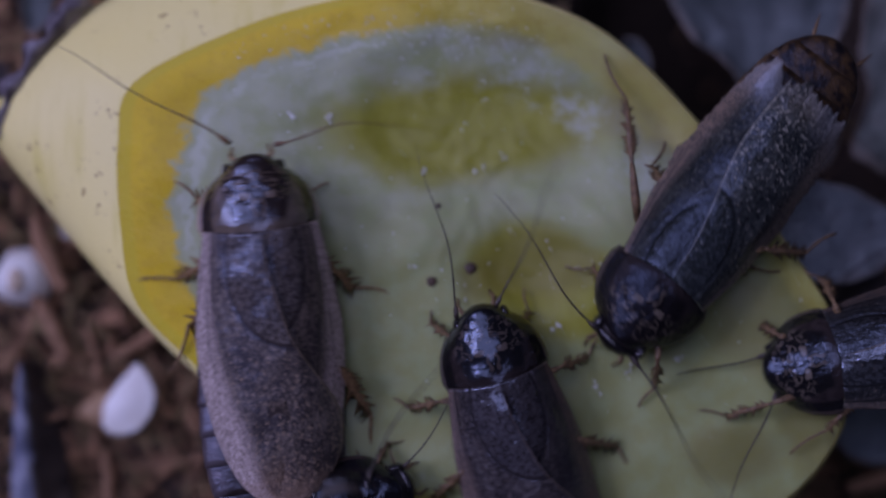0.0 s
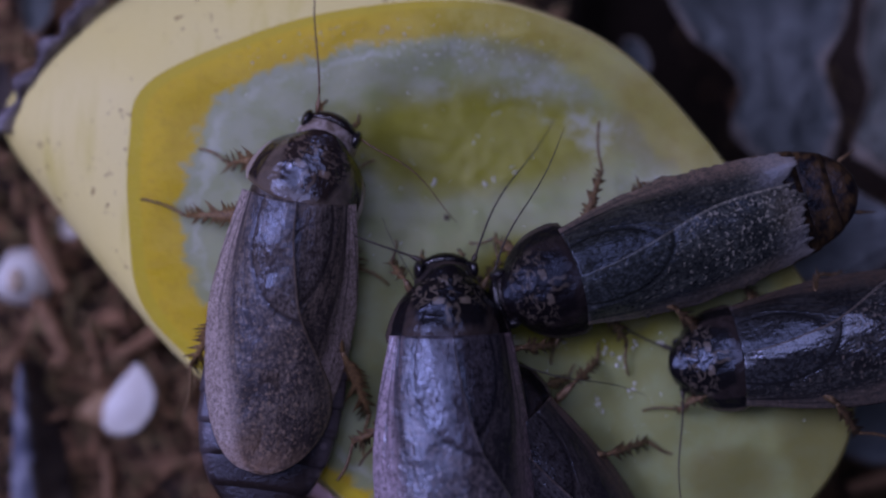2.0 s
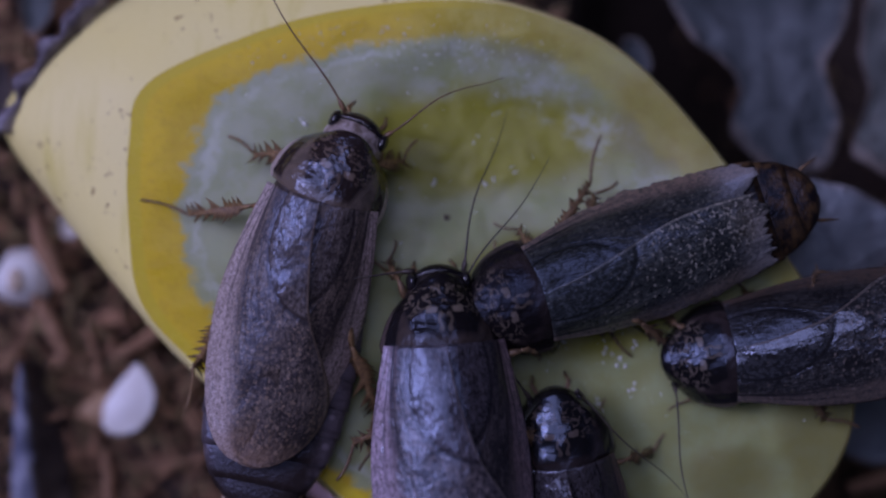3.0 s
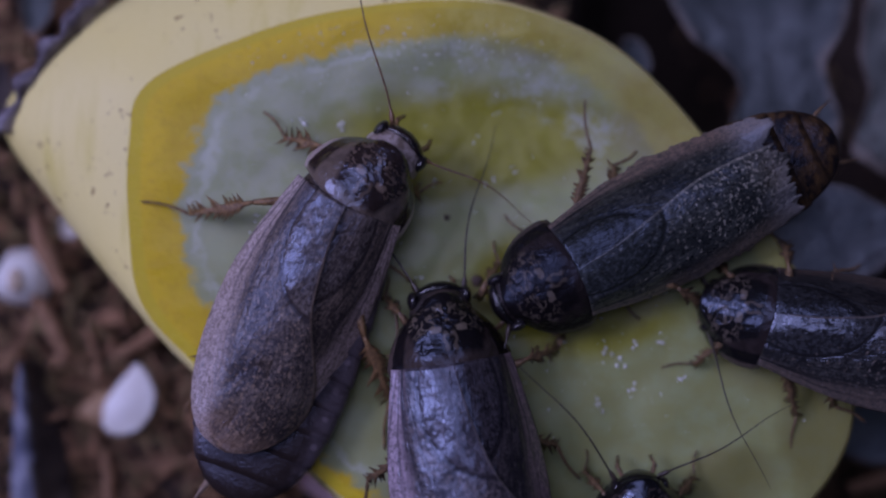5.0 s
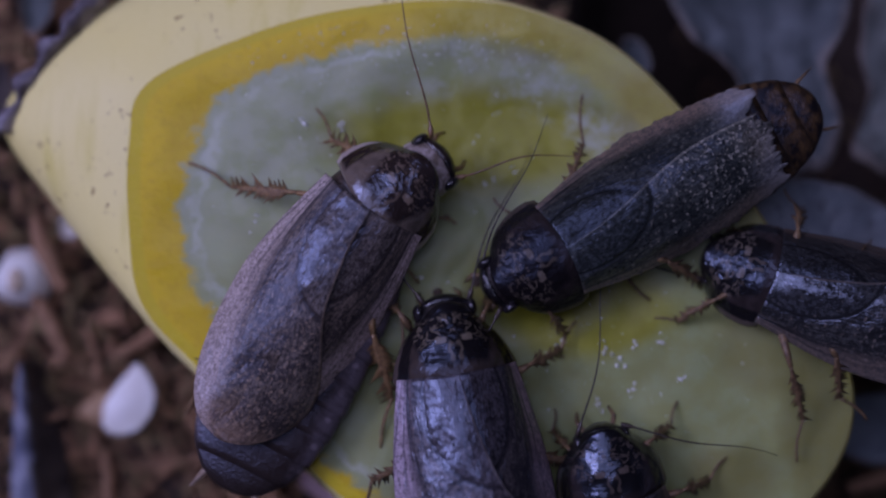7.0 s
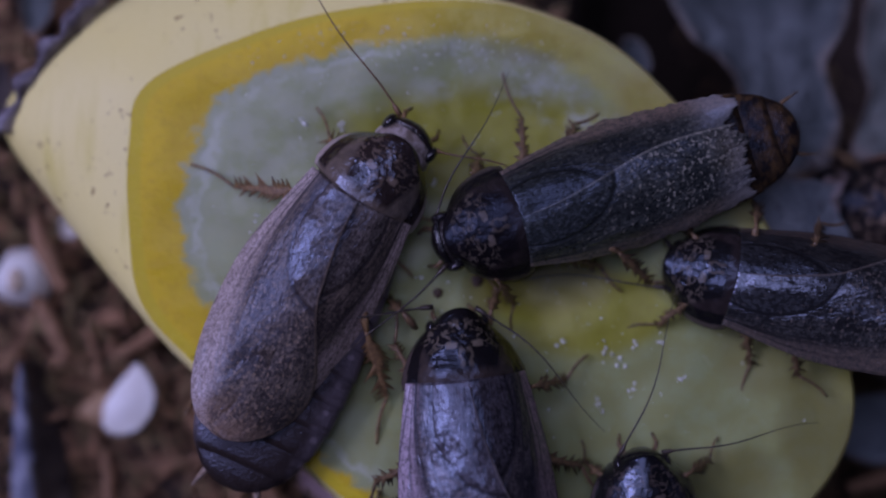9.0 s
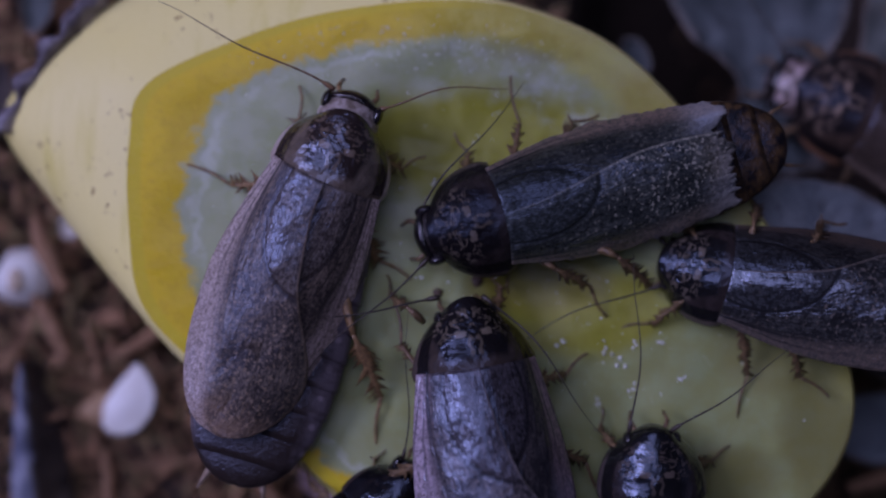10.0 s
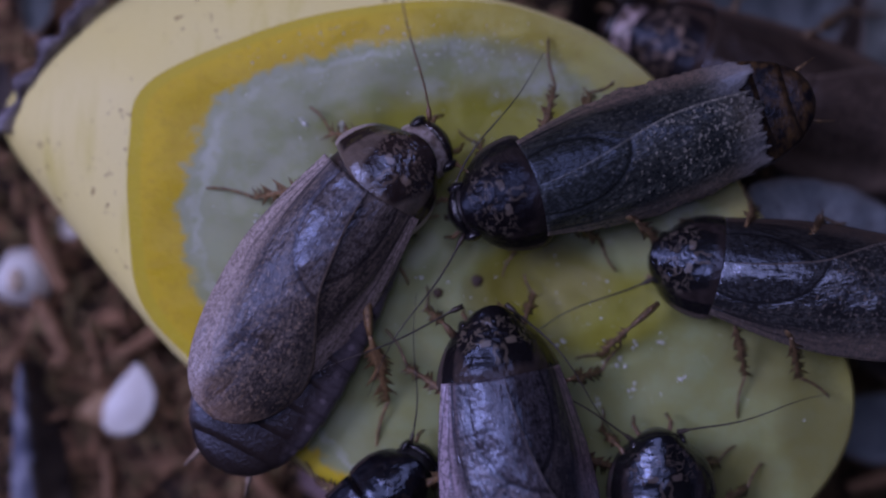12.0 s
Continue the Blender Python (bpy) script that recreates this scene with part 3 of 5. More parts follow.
BELLY = [(-35.6, 10.0), (-32.3, 15.3), (-26.4, 20.0), (-16.6, 23.1), (-2.0, 20.8), (6.8, 18.9), (14.2, 15.4), (20.7, 8.6), (26.2, 0.6), (31.9, -9.6), (30.2, -18.1), (22.3, -24.1), (8.0, -25.1), (-5.3, -21.5), (-12.5, -15.9), (-20.1, -9.2), (-24.6, -4.3), (-30.8, 3.1)]
FACE_MID = Vector((3.0, 3.5))


def face_height(x, y):
    """The eaten, slightly hollow cut face."""
    d = math.hypot((x - 4) / 17, (y - 8) / 8)
    hollow = -1.6 * (1 - sstep(0.3, 1.15, d))
    d2 = math.hypot((x - 7) / 6, (y + 2) / 4.5)
    hollow -= 1.0 * (1 - sstep(0.3, 1.2, d2))
    return FACE_Z + hollow + 0.35 * noise.noise(Vector((x * 0.25, y * 0.25, 1))) + 0.12 * noise.noise(Vector((x, y, 5)))


def build_squash():
    squash = thing("squash", "halved yellow squash with wet pale flesh, eaten hollow", "squash")
    n, rings = 128, 44
    edge = spline(FACE, n)
    belly = spline(BELLY, n)
    verts, faces, uvs = [(FACE_MID.x, FACE_MID.y, face_height(*FACE_MID))], [], [(0, 0)]
    for r in range(1, rings + 1):
        t = r / rings
        for i in range(n):
            p = FACE_MID.lerp(edge[i], t)
            z = lerp(face_height(p.x, p.y), FACE_Z, sstep(0.85, 1, t))
            verts.append((p.x, p.y, z))
            uvs.append((t, i / n))
    for i in range(n):
        faces.append((0, 1 + i, 1 + (i + 1) % n))
        for r in range(rings - 1):
            a, b = 1 + r * n + i, 1 + r * n + (i + 1) % n
            faces.append((a, a + n, b + n, b))
    part("flesh", mesh_of("flesh", verts, faces, uvs), FLESH, squash, "wet pale yellow flesh, deeper yellow towards the rind")
    # rind: from the cut edge out to the widest line and under to the ground
    verts, faces = [], []
    steps = 26
    for s in range(steps + 1):
        for i in range(n):
            e, b = edge[i], belly[i]
            out = (b - e).length
            if s <= 12:
                t = s / 12
                p = e.lerp(b, lerp(t, math.sin(t * math.pi / 2), 0.6))
                drop = min(5.6, 2.3 + out * 0.32)
                z = FACE_Z - 0.02 - drop * lerp(t, 1 - math.cos(t * math.pi / 2), 0.6)
            else:
                t = (s - 12) / (steps - 12)
                drop = min(5.6, 2.3 + out * 0.32)
                z0 = FACE_Z - 0.02 - drop
                q = Vector((1.0, 0.0))
                p = b.lerp(q, 1 - math.cos(t * math.pi / 2) * 0.62 - 0.38)
                z = lerp(z0, -0.5, math.sin(t * math.pi / 2))
            bump = 0.25 * noise.noise(Vector((p.x * 0.12, p.y * 0.12, z * 0.1)))
            verts.append((p.x, p.y, z + bump * min(1, s / 3)))
    for s in range(steps):
        for i in range(n):
            a, b = s * n + i, s * n + (i + 1) % n
            faces.append((a, a + n, b + n, b))
    faces.append(tuple(steps * n + i for i in range(n)))
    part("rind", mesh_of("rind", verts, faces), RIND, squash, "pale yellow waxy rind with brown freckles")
    # dried stem end at the tip: ragged dark flaps

    def scab(u, v):
        a = lerp(2.05, 2.95, v)
        r = lerp(-0.6, 2.0, u) * (0.75 + 0.5 * noise.noise(Vector((v * 9, 1, 2))))
        x = lerp(-27.6, -35.4, v) + math.cos(a) * r
        y = lerp(20.4, 9.4, v) + 0.9 * math.sin(v * 3.14) + math.sin(a) * r
        return x * 0.98, y * 0.98, 11.2 + 1.5 * math.sin(u * 3) + 0.5 * noise.noise(Vector((u * 3, v * 12, 4)))
    part("stem_scar", shell("stem_scar", scab, 8, 40, 0.5), SCAB, squash, "dried dark stem scar with ragged edge")
    return squash


def pebble(verts, faces, c, r, rnd):
    """A small irregular lump."""
    base = len(verts)
    for k in range(6):
        d = Vector(((1, 0, 0), (-1, 0, 0), (0, 1, 0), (0, -1, 0), (0, 0, 1), (0, 0, -1))[k]) * r * rnd.uniform(0.6, 1.3)
        verts.append((c[0] + d.x, c[1] + d.y, c[2] + d.z * 0.8))
    for a in (0, 1):
        for b in (2, 3):
            for e in (4, 5):
                faces.append(tuple(base + q for q in (a, b, e)))


def build_crumbs():
    rnd = random.Random(12)
    verts, faces = [], []
    line = spline(FACE, 96)

    def inside(x, y):
        hit = False
        for p, q in zip(line, line[1:] + line[:1]):
            if (p.y > y) != (q.y > y) and x < p.x + (y - p.y) / (q.y - p.y) * (q.x - p.x):
                hit = not hit
        return hit

    for _ in range(620):
        if rnd.random() < 0.55:
            x, y = rnd.gauss(-3, 7.5), rnd.gauss(15.9, 1.3)
        elif rnd.random() < 0.5:
            x, y = rnd.uniform(-18, 14), rnd.uniform(-6, 15)
        else:
            x, y = rnd.gauss(13, 7), rnd.gauss(-9, 4)
        if x < -18 or not inside(x, y + 0.8):
            continue
        pebble(verts, faces, (x, y, face_height(x, y) + 0.02), rnd.choice((0.03, 0.04, 0.05, 0.06, 0.1)), rnd)
    big = []
    for x, y, r in ((12.6, -8.0, 0.26), (13.7, -8.8, 0.28), (14.8, -7.4, 0.2), (16.5, -7.1, 0.22), (18.2, -10.1, 0.2), (14.4, -10.5, 0.22), (12.0, -11.9, 0.2), (9.1, -7.2, 0.24), (-7.7, 9.4, 0.24), (-10.6, 9.8, 0.2), (-14.3, 2.5, 0.16), (3.7, 5.2, 0.2), (5.5, 6.1, 0.18), (-0.6, 5.2, 0.18), (-1.7, -2.2, 0.16)):
        for _ in range(3):
            big.append((x + rnd.gauss(0, r), y + rnd.gauss(0, r), face_height(x, y) + r * 0.5, r * 0.75))
    ob = part("crumb_dust", mesh_of("crumb_dust", verts, faces, shade=False), CRUMB, squash, "tiny white crumbs and painted glints on the wet flesh")
    tagged(ob, kind="stuff")
    for x, y, z, r in big:
        verts, faces = [], []
        pebble(verts, faces, (x, y, z), r, rnd)
        part("crumb", mesh_of("crumb", verts, faces, shade=False), CRUMB, squash, "white wet crumb of flesh")
    for x, y, r in ((2.6, -2.5, 0.5), (-0.4, -3.4, 0.4), (0.3, 2.4, 0.25)):
        part("dark_bit", blob("dark_bit", lambda d: (x + d.x * r * (1 + 0.3 * d.y), y + d.y * r, face_height(x, y) + d.z * r * 0.5), 12, 8), SPECK, squash, "small brown dropping")


def sheet_leaf(name, label, outline, z, curl, material, seed, thick=0.35, rim=0.8, dome=0.0, tilt=0.0):
    """A stiff dead leaf or husk with a curled rim; outline in millimetres."""
    n, rings = 72, 14
    line = spline(outline, n)
    mid = sum(line, Vector((0, 0))) / n
    def f(u, v):
        p = mid.lerp(line[int(u * n) % n], max(0.02, v))
        w = 1 + 0.06 * noise.noise(Vector((u * 20, seed, 0))) * v
        p = mid + (p - mid) * w
        h = z + 1.6 * curl * (noise.noise(Vector((p.x * 0.12, p.y * 0.12, seed))) + 0.35 * noise.noise(Vector((p.x * 0.4, p.y * 0.4, seed)))) + rim * v ** 4 + dome * (1 - v * v) + tilt * (p.x - mid.x)
        return p.x, p.y, h
    return thing(name, label, name.split("_")[-1], me=shell(name, f, n, rings, thick), material=material)


def build_debris():
    # dead leaves beyond the squash
    sheet_leaf("dead_leaf", "grey crumpled dead leaf with pale curled rim", [(19.8, 24.0), (20.8, 18.6), (23.4, 16.4), (25.2, 13.8), (24.6, 10.0), (28.0, 6.4), (32.0, 6.6), (34.0, 10.5), (32.6, 15.5), (35.0, 20.5), (34.0, 26.0), (26.0, 28.0)], 3.6, 1.6, GREY_LEAF, 1)
    sheet_leaf("dead_leaf", "tan grey dead leaf lying flat on the litter", [(36.5, 22.0), (38.5, 26.0), (46.0, 24.0), (46.0, 8.0), (40.0, 5.6), (35.0, 8.2), (36.5, 13.0), (35.6, 17.0)], 3.2, 1.2, TAN_LEAF, 2)
    sheet_leaf("dead_leaf", "pale grey dead leaf leaning on the squash rim", [(24.2, 4.7), (28.9, 5.7), (35.6, 4.2), (39.3, 0.9), (35.6, -2.3), (28.9, -2.5), (26.1, 0.6)], 9.6, 0.8, PALE_LEAF, 3, 0.35, 0.3, 0.0, -0.45)
    sheet_leaf("dead_leaf", "dark brown dead leaf deep in the litter", [(34.0, -3.0), (44.0, 0.0), (46.0, -8.0), (40.0, -12.0), (34.0, -8.0)], 1.8, 1.0, DARK_LEAF, 4)
    sheet_leaf("dead_leaf", "grey broken dead leaf scrap", [(34.0, -13.6), (39.0, -12.4), (42.0, -16.0), (38.5, -18.6), (34.5, -17.4)], 2.4, 1.2, PALE_LEAF, 5)
    sheet_leaf("dead_leaf", "small pale torn leaf scrap beside the squash", [(15.2, 17.8), (16.8, 17.6), (17.7, 15.6), (16.8, 14.6), (15.4, 15.6)], 4.4, 0.6, GREY_LEAF, 6)
    sheet_leaf("dead_leaf", "small brown leaf scrap under the fibres", [(-36.0, 24.5), (-33.8, 24.5), (-33.6, 20.5), (-35.2, 18.4), (-36.4, 20.4)], 3.0, 0.6, GREY_LEAF, 7)
    sheet_leaf("dead_leaf", "dark curled leaf scrap in the litter", [(-41.0, 15.0), (-37.6, 16.0), (-37.0, 12.0), (-40.0, 8.6), (-42.0, 11.0)], 2.4, 0.8, DARK_LEAF, 8)
    # cream husks
    husk = sheet_leaf("seed_husk", "cream white seed husk cupped on the coir", [(-26.4, -9.9), (-25.3, -11.2), (-24.9, -13.0), (-25.8, -15.2), (-27.7, -16.0), (-29.1, -15.4), (-29.2, -13.5), (-28.2, -11.8), (-27.2, -10.7)], 2.8, 0.5, HUSK, 11, 0.4, 0.3, 0.5)
    part("husk_shoulder", blob("husk_shoulder", lambda d: (-30.0 + d.x * 1.7, -13.9 + d.y * (1.4 + 0.6 * d.x) + 0.4 * d.x, 2.2 + d.z * 0.8), 18, 10), HUSK_BROWN, husk, "brown shrivelled end")
    husk = sheet_leaf("seed_husk", "cream ring shaped husk with a tan middle", [(-38.2, -0.6), (-36.0, 0.0), (-34.4, -1.0), (-34.0, -2.8), (-35.0, -4.6), (-37.4, -4.8), (-39.2, -3.6)], 2.6, 0.25, HUSK, 12, 0.5, -1.0, 1.2)
    part("husk_middle", blob("husk_middle", lambda d: (-36.6 + d.x * 0.7, -2.7 + d.y * 1.1, 3.9 + d.z * 0.35), 16, 8), HUSK_TAN, husk, "tan dry middle")
    sheet_leaf("seed_husk", "pinkish pale husk scrap beside the squash", [(-11.6, -17.6), (-9.0, -18.4), (-7.6, -20.2), (-9.6, -21.6), (-12.0, -20.0)], 4.2, 0.5, HUSK_PINK, 13)
    sheet_leaf("seed_husk", "small white husk chip on the coir", [(-33.0, 2.6), (-31.4, 3.0), (-30.8, 1.6), (-32.6, 1.0)], 2.6, 0.2, HUSK, 14)
    # long slate coloured shard
    def shard(u, v):
        w = 3.6 * (v ** 0.6) * (1 - 0.2 * v)
        x = -35.9 + 0.7 * v + (u - 0.4) * w * 1.5 + 0.25 * noise.noise(Vector((u * 2, v * 14, 8)))
        return x, -9.5 - 13.5 * v, 3.4 + 1.5 * math.cos((u - 0.35) * 3.4) - 1.6 * (u > 0.55) * (u - 0.55) + 0.3 * noise.noise(Vector((u * 3, v * 9, 3)))
    ob = thing("bark_shard", "blue grey split shard with a dark flank", "shard", me=shell("bark_shard", lambda u, v: shard(0.54 * u, v), 10, 40, 0.5), material=SLATE)
    part("flank", shell("flank", lambda u, v: shard(0.54 + 0.56 * u, v), 10, 40, 0.5), DARK_LEAF, ob, "rough black broken flank")
    # bark strips
    rnd = random.Random(21)
    for x, y, ang, ln, w in ((-34.4, -0.6, 112, 7, 1.0), (-25.4, -7.6, 32, 7, 0.8), (-34.0, -6.6, 118, 6, 0.9), (-29.0, -20.0, 95, 5, 0.6), (-16.0, -20.0, 130, 5, 0.9), (-40.0, 4.0, 75, 6, 0.9), (38.0, -20.0, 20, 6, 0.9)):
        a, bend = radians(ang), rnd.uniform(-0.3, 0.3)
        def strip(u, v):
            s = (v - 0.5) * ln
            ww = w * (0.7 + 0.3 * math.sin(v * 3.1)) * (1 + 0.3 * noise.noise(Vector((v * 5, x, u))))
            px, py = s, (u - 0.5) * ww * 1.6 + bend * s * s * 0.12
            return x + px * math.cos(a) - py * math.sin(a), y + px * math.sin(a) + py * math.cos(a), 2.3 + 0.5 * math.sin(u * 3.14) + 0.4 * noise.noise(Vector((v * 4, x, y)))
        thing("bark_strip", "reddish brown fibrous bark strip on the coir", "bark strip", "bark strips in the litter", me=shell("bark_strip", strip, 6, 18, 0.5), material=FIBRE)


# ---- cockroaches ----
LOOKS = {
    # tan flank: lilac sheen of the side light mixed into its colour
    "tan": dict(flank=(0.125, 0.102, 0.112), wide=0.19, ln=5.3, strip=(0.62, 0.5, 0.46), pale=(0.42, 0.3, 0.2), lobe=(0.16, 0.122, 0.092), dark=(0.028, 0.018, 0.014), mark=(0.17, 0.125, 0.09), under=0.8, field=(0.19, 0.15, 0.12), wdark=(0.042, 0.033, 0.031), coat=0.28, gloss=1.5, belly=(0.036, 0.026, 0.022), spots=0.5, cover=0.5, edge=(0.42, 0.33, 0.3), face=(0.42, 0.35, 0.32), horn=(0.2, 0.11, 0.05)),
    "grey": dict(wide=0.18, ln=5.1, strip=(0.56, 0.44, 0.52), pale=(0.36, 0.3, 0.27), lobe=(0.06, 0.044, 0.036), dark=(0.01, 0.008, 0.008), mark=(0.15, 0.12, 0.085), under=0.48, field=(0.15, 0.126, 0.126), wdark=(0.028, 0.024, 0.027), grainy=3.0, coat=0.65, gloss=0.35, spots=0.55, cover=0.5, edge=(0.08, 0.06, 0.05)),
    "dark": dict(wide=0.12, strip=(0.24, 0.178, 0.128), pale=(0.34, 0.32, 0.26), lobe=(0.026, 0.019, 0.017), dark=(0.008, 0.006, 0.006), mark=(0.1, 0.08, 0.06), field=(0.078, 0.083, 0.074), wdark=(0.018, 0.02, 0.019), coat=0.45, gloss=0.08, spots=0.75, cover=0.45, belly=(0.065, 0.037, 0.015), flank=(0.1, 0.06, 0.026), plain_tail=True, edge=(0.06, 0.046, 0.038)),
    "glossy": dict(pale=(0.24, 0.17, 0.13), lobe=(0.03, 0.022, 0.02), dark=(0.008, 0.007, 0.007), mark=(0.09, 0.07, 0.056), field=(0.1, 0.085, 0.08), wdark=(0.026, 0.021, 0.021), coat=1.0, spots=0.2, edge=(0.07, 0.055, 0.05)),
}
LOOKS["sheeny"] = dict(strip=(0.17, 0.125, 0.095), pale=(0.26, 0.21, 0.17), lobe=(0.035, 0.026, 0.024), dark=(0.009, 0.008, 0.008), mark=(0.13, 0.105, 0.08), field=(0.058, 0.056, 0.052), wdark=(0.013, 0.012, 0.012), grainy=2.6, gloss=0.55, coat=1.2, spots=0.5, edge=(0.08, 0.06, 0.05))
LOOKS["brown"] = dict(face=(0.5, 0.38, 0.36), edge=(0.3, 0.15, 0.08), pale=(0.3, 0.22, 0.17), lobe=(0.07, 0.045, 0.032), dark=(0.014, 0.01, 0.009), mark=(0.25, 0.18, 0.13), field=(0.1, 0.07, 0.05), wdark=(0.05, 0.035, 0.027), coat=0.3)
LOOKS["black"] = dict(pale=(0.05, 0.035, 0.03), lobe=(0.012, 0.009, 0.009), dark=(0.006, 0.005, 0.006), mark=(0.02, 0.015, 0.013), field=(0.03, 0.02, 0.02), wdark=(0.01, 0.008, 0.008), coat=0.8)
SETS = {}


def materials_for(look_name):
    if look_name not in SETS:
        k = LOOKS[look_name]
        # under: right cover, plainer, its colour also dimmed as the side away from light
        f0 = k.get("under", 0.6)
        SETS[look_name] = dict(
            shield=mat_shield(look_name + "_shield", k["pale"], k["lobe"], k["dark"], k["mark"], k.get("gloss", k["coat"]), k.get("ln", 5.7), 1.9 if look_name == "tan" else 2.3, k.get("edge")),
            wing=mat_tegmen(look_name + "_wing_cover", k["pale"], k["field"], k["wdark"], k["coat"], {"glossy": 0.3, "sheeny": 0.3, "tan": 0.5}.get(look_name, 0.36), look_name == "dark", k.get("spots", 0.4), k.get("cover", 0.5), k.get("strip"), k.get("wide", 0.14), k.get("grainy", 3.4)),
            wing_under_shaded=mat_tegmen(look_name + "_shaded_inner_wing_cover", k["pale"], *((tuple(c * f for c, f in zip(k[n], (f0, f0 * 0.97, f0 * 0.93)))) for n in ("field", "wdark")), k["coat"] * 0.6, 0.4, look_name == "dark", k.get("spots", 0.4) * 0.25, 0.5, tuple(c * f for c, f in zip(k.get("strip", k["pale"]), (1.0, 0.95, 0.95) if look_name in ("dark", "tan") else (0.6, 0.53, 0.46))), k.get("wide", 0.14)),
            horn=mat_chitin(look_name + "_antenna", k.get("horn", (0.05, 0.035, 0.025)), tuple(c * 0.6 for c in k.get("horn", (0.05, 0.035, 0.025))), 0.4, 0.1),
            ring=mat_segment(look_name + "_belly", k.get("belly", k["lobe"]), k["dark"], k.get("flank", k["pale"]), 0.35 if "plain_tail" in k else 0.7),
            head=mat_chitin(look_name + "_head", k["face"] if "face" in k else k["lobe"], k["lobe"] if "face" in k else k["dark"], 0.35, 0.3),
            band=mat_chitin(look_name + "_brow", k["dark"], (0.006, 0.005, 0.006), 0.2, 0.5),
            leg=mat_chitin(look_name + "_leg", *(((0.3, 0.18, 0.078), (0.15, 0.085, 0.038)) if look_name == "tan" else ((0.21, 0.13, 0.062), (0.1, 0.062, 0.032))), 0.35, 0.2, 2),
            body=mat_chitin(look_name + "_under", (0.06, 0.04, 0.03), (0.03, 0.02, 0.018), 0.4, 0.1))
    return SETS[look_name]


def shield_mesh(ln=5.7, taper=0.0, w=4.35, top=6.5):
    def f(u, v):
        s = 2 * u - 1
        half = w * lerp((1 - (1 - v) ** 2.8 * 0.62) ** 0.6, 0.4 + 0.6 * v ** 0.8, taper) * (1 - 0.05 * sstep(0.85, 1, v))
        x = s * half
        y = ln * (1 - v) - 0.55 * (1 - s * s) * v - 1.0 * s * s * (1 - v)
        z = top - 2.9 * abs(s) ** 2.2 - 1.1 * (1 - v) ** 2 - 0.25 * v * v
        z += 0.16 * noise.noise(Vector((abs(x) * 0.9, y * 0.9, 2)))
        z += 0.12 * math.exp(-((abs(s) - 0.93) / 0.05) ** 2)
        return x, y, z
    return shell("pronotum", f, 36, 24, 0.2)


def wing_mesh(side, ln, ragged, shift, seed, wide=1.0, waist=0.62, slim=0.3):
    """A wing cover: outer edge u=0, inner edge u=1, base v=0, tip v=1."""
    def f(u, v):
        tipx = max(0.0, (v - waist) / (1 - waist))
        fall = max(0.0, 1 - tipx ** 2.6) ** 0.5 if not ragged else 1 - 0.16 * tipx ** 2
        outer = (4.0 + 1.35 * math.sin(min(1, v / 0.55) * math.pi / 2) - slim * sstep(0.35, 0.9, v)) * fall * wide
        inner = (0.05 + (1.7 if ragged else 2.3) * sstep(0.03, 0.7, v) + (0.6 if side > 0 else 0.2 if ragged else 2.7) * sstep(0.36, 0.82, v)) * max(0.12, fall)
        x = side * lerp(outer, -inner, u)
        y = 0.4 - v * (ln + 0.4) - 0.5 * (1 - (x / 4.4) ** 2) * (1 - v)
        if ragged and u < 0.12:
            x += side * (0.12 - u) / 0.12 * (0.35 * noise.noise(Vector((v * 9, seed, 2))) + 0.2 * noise.noise(Vector((v * 40, seed, 6)))) * sstep(0.1, 0.3, v)
        if ragged and v > 0.93:
            y += (v - 0.93) / 0.07 * (1.3 * noise.noise(Vector((u * 4, seed, 1))) + 0.7 * noise.noise(Vector((u * 12, seed, 4))) + 0.35 * noise.noise(Vector((u * 31, seed, 9))))
        z = 6.35 - 0.2 * v - (1.0 if ragged else 1.4) * v ** 3 - 3.1 * (abs(x) / (5.2 * wide)) ** 2.1
        z -= 0.14 * sstep(0.3, 0.12, u) * sstep(0.9, 0.3, v)
        ring = math.hypot((1 - u) / 0.62, (v - 0.1) / 0.33) - 1
        z -= 0.06 * math.exp(-(ring / 0.05) ** 2)
        z += 0.08 * sstep(0.2, -0.4, ring)
        z += 0.14 * noise.noise(Vector((x * 0.8 + seed, y * 0.45, 2)))
        z += (0.22 if side < 0 else -0.1) * sstep(0.45, 0.9, u) * sstep(0.0, 0.12, v)
        if ragged and side > 0:
            z += 1.1 * sstep(0.8, 1.0, v) * sstep(0.45, 0.1, u)
        return x + shift * v, y, z
    return shell("wing_cover", f, 90 if ragged else 36, 80, 0.14)


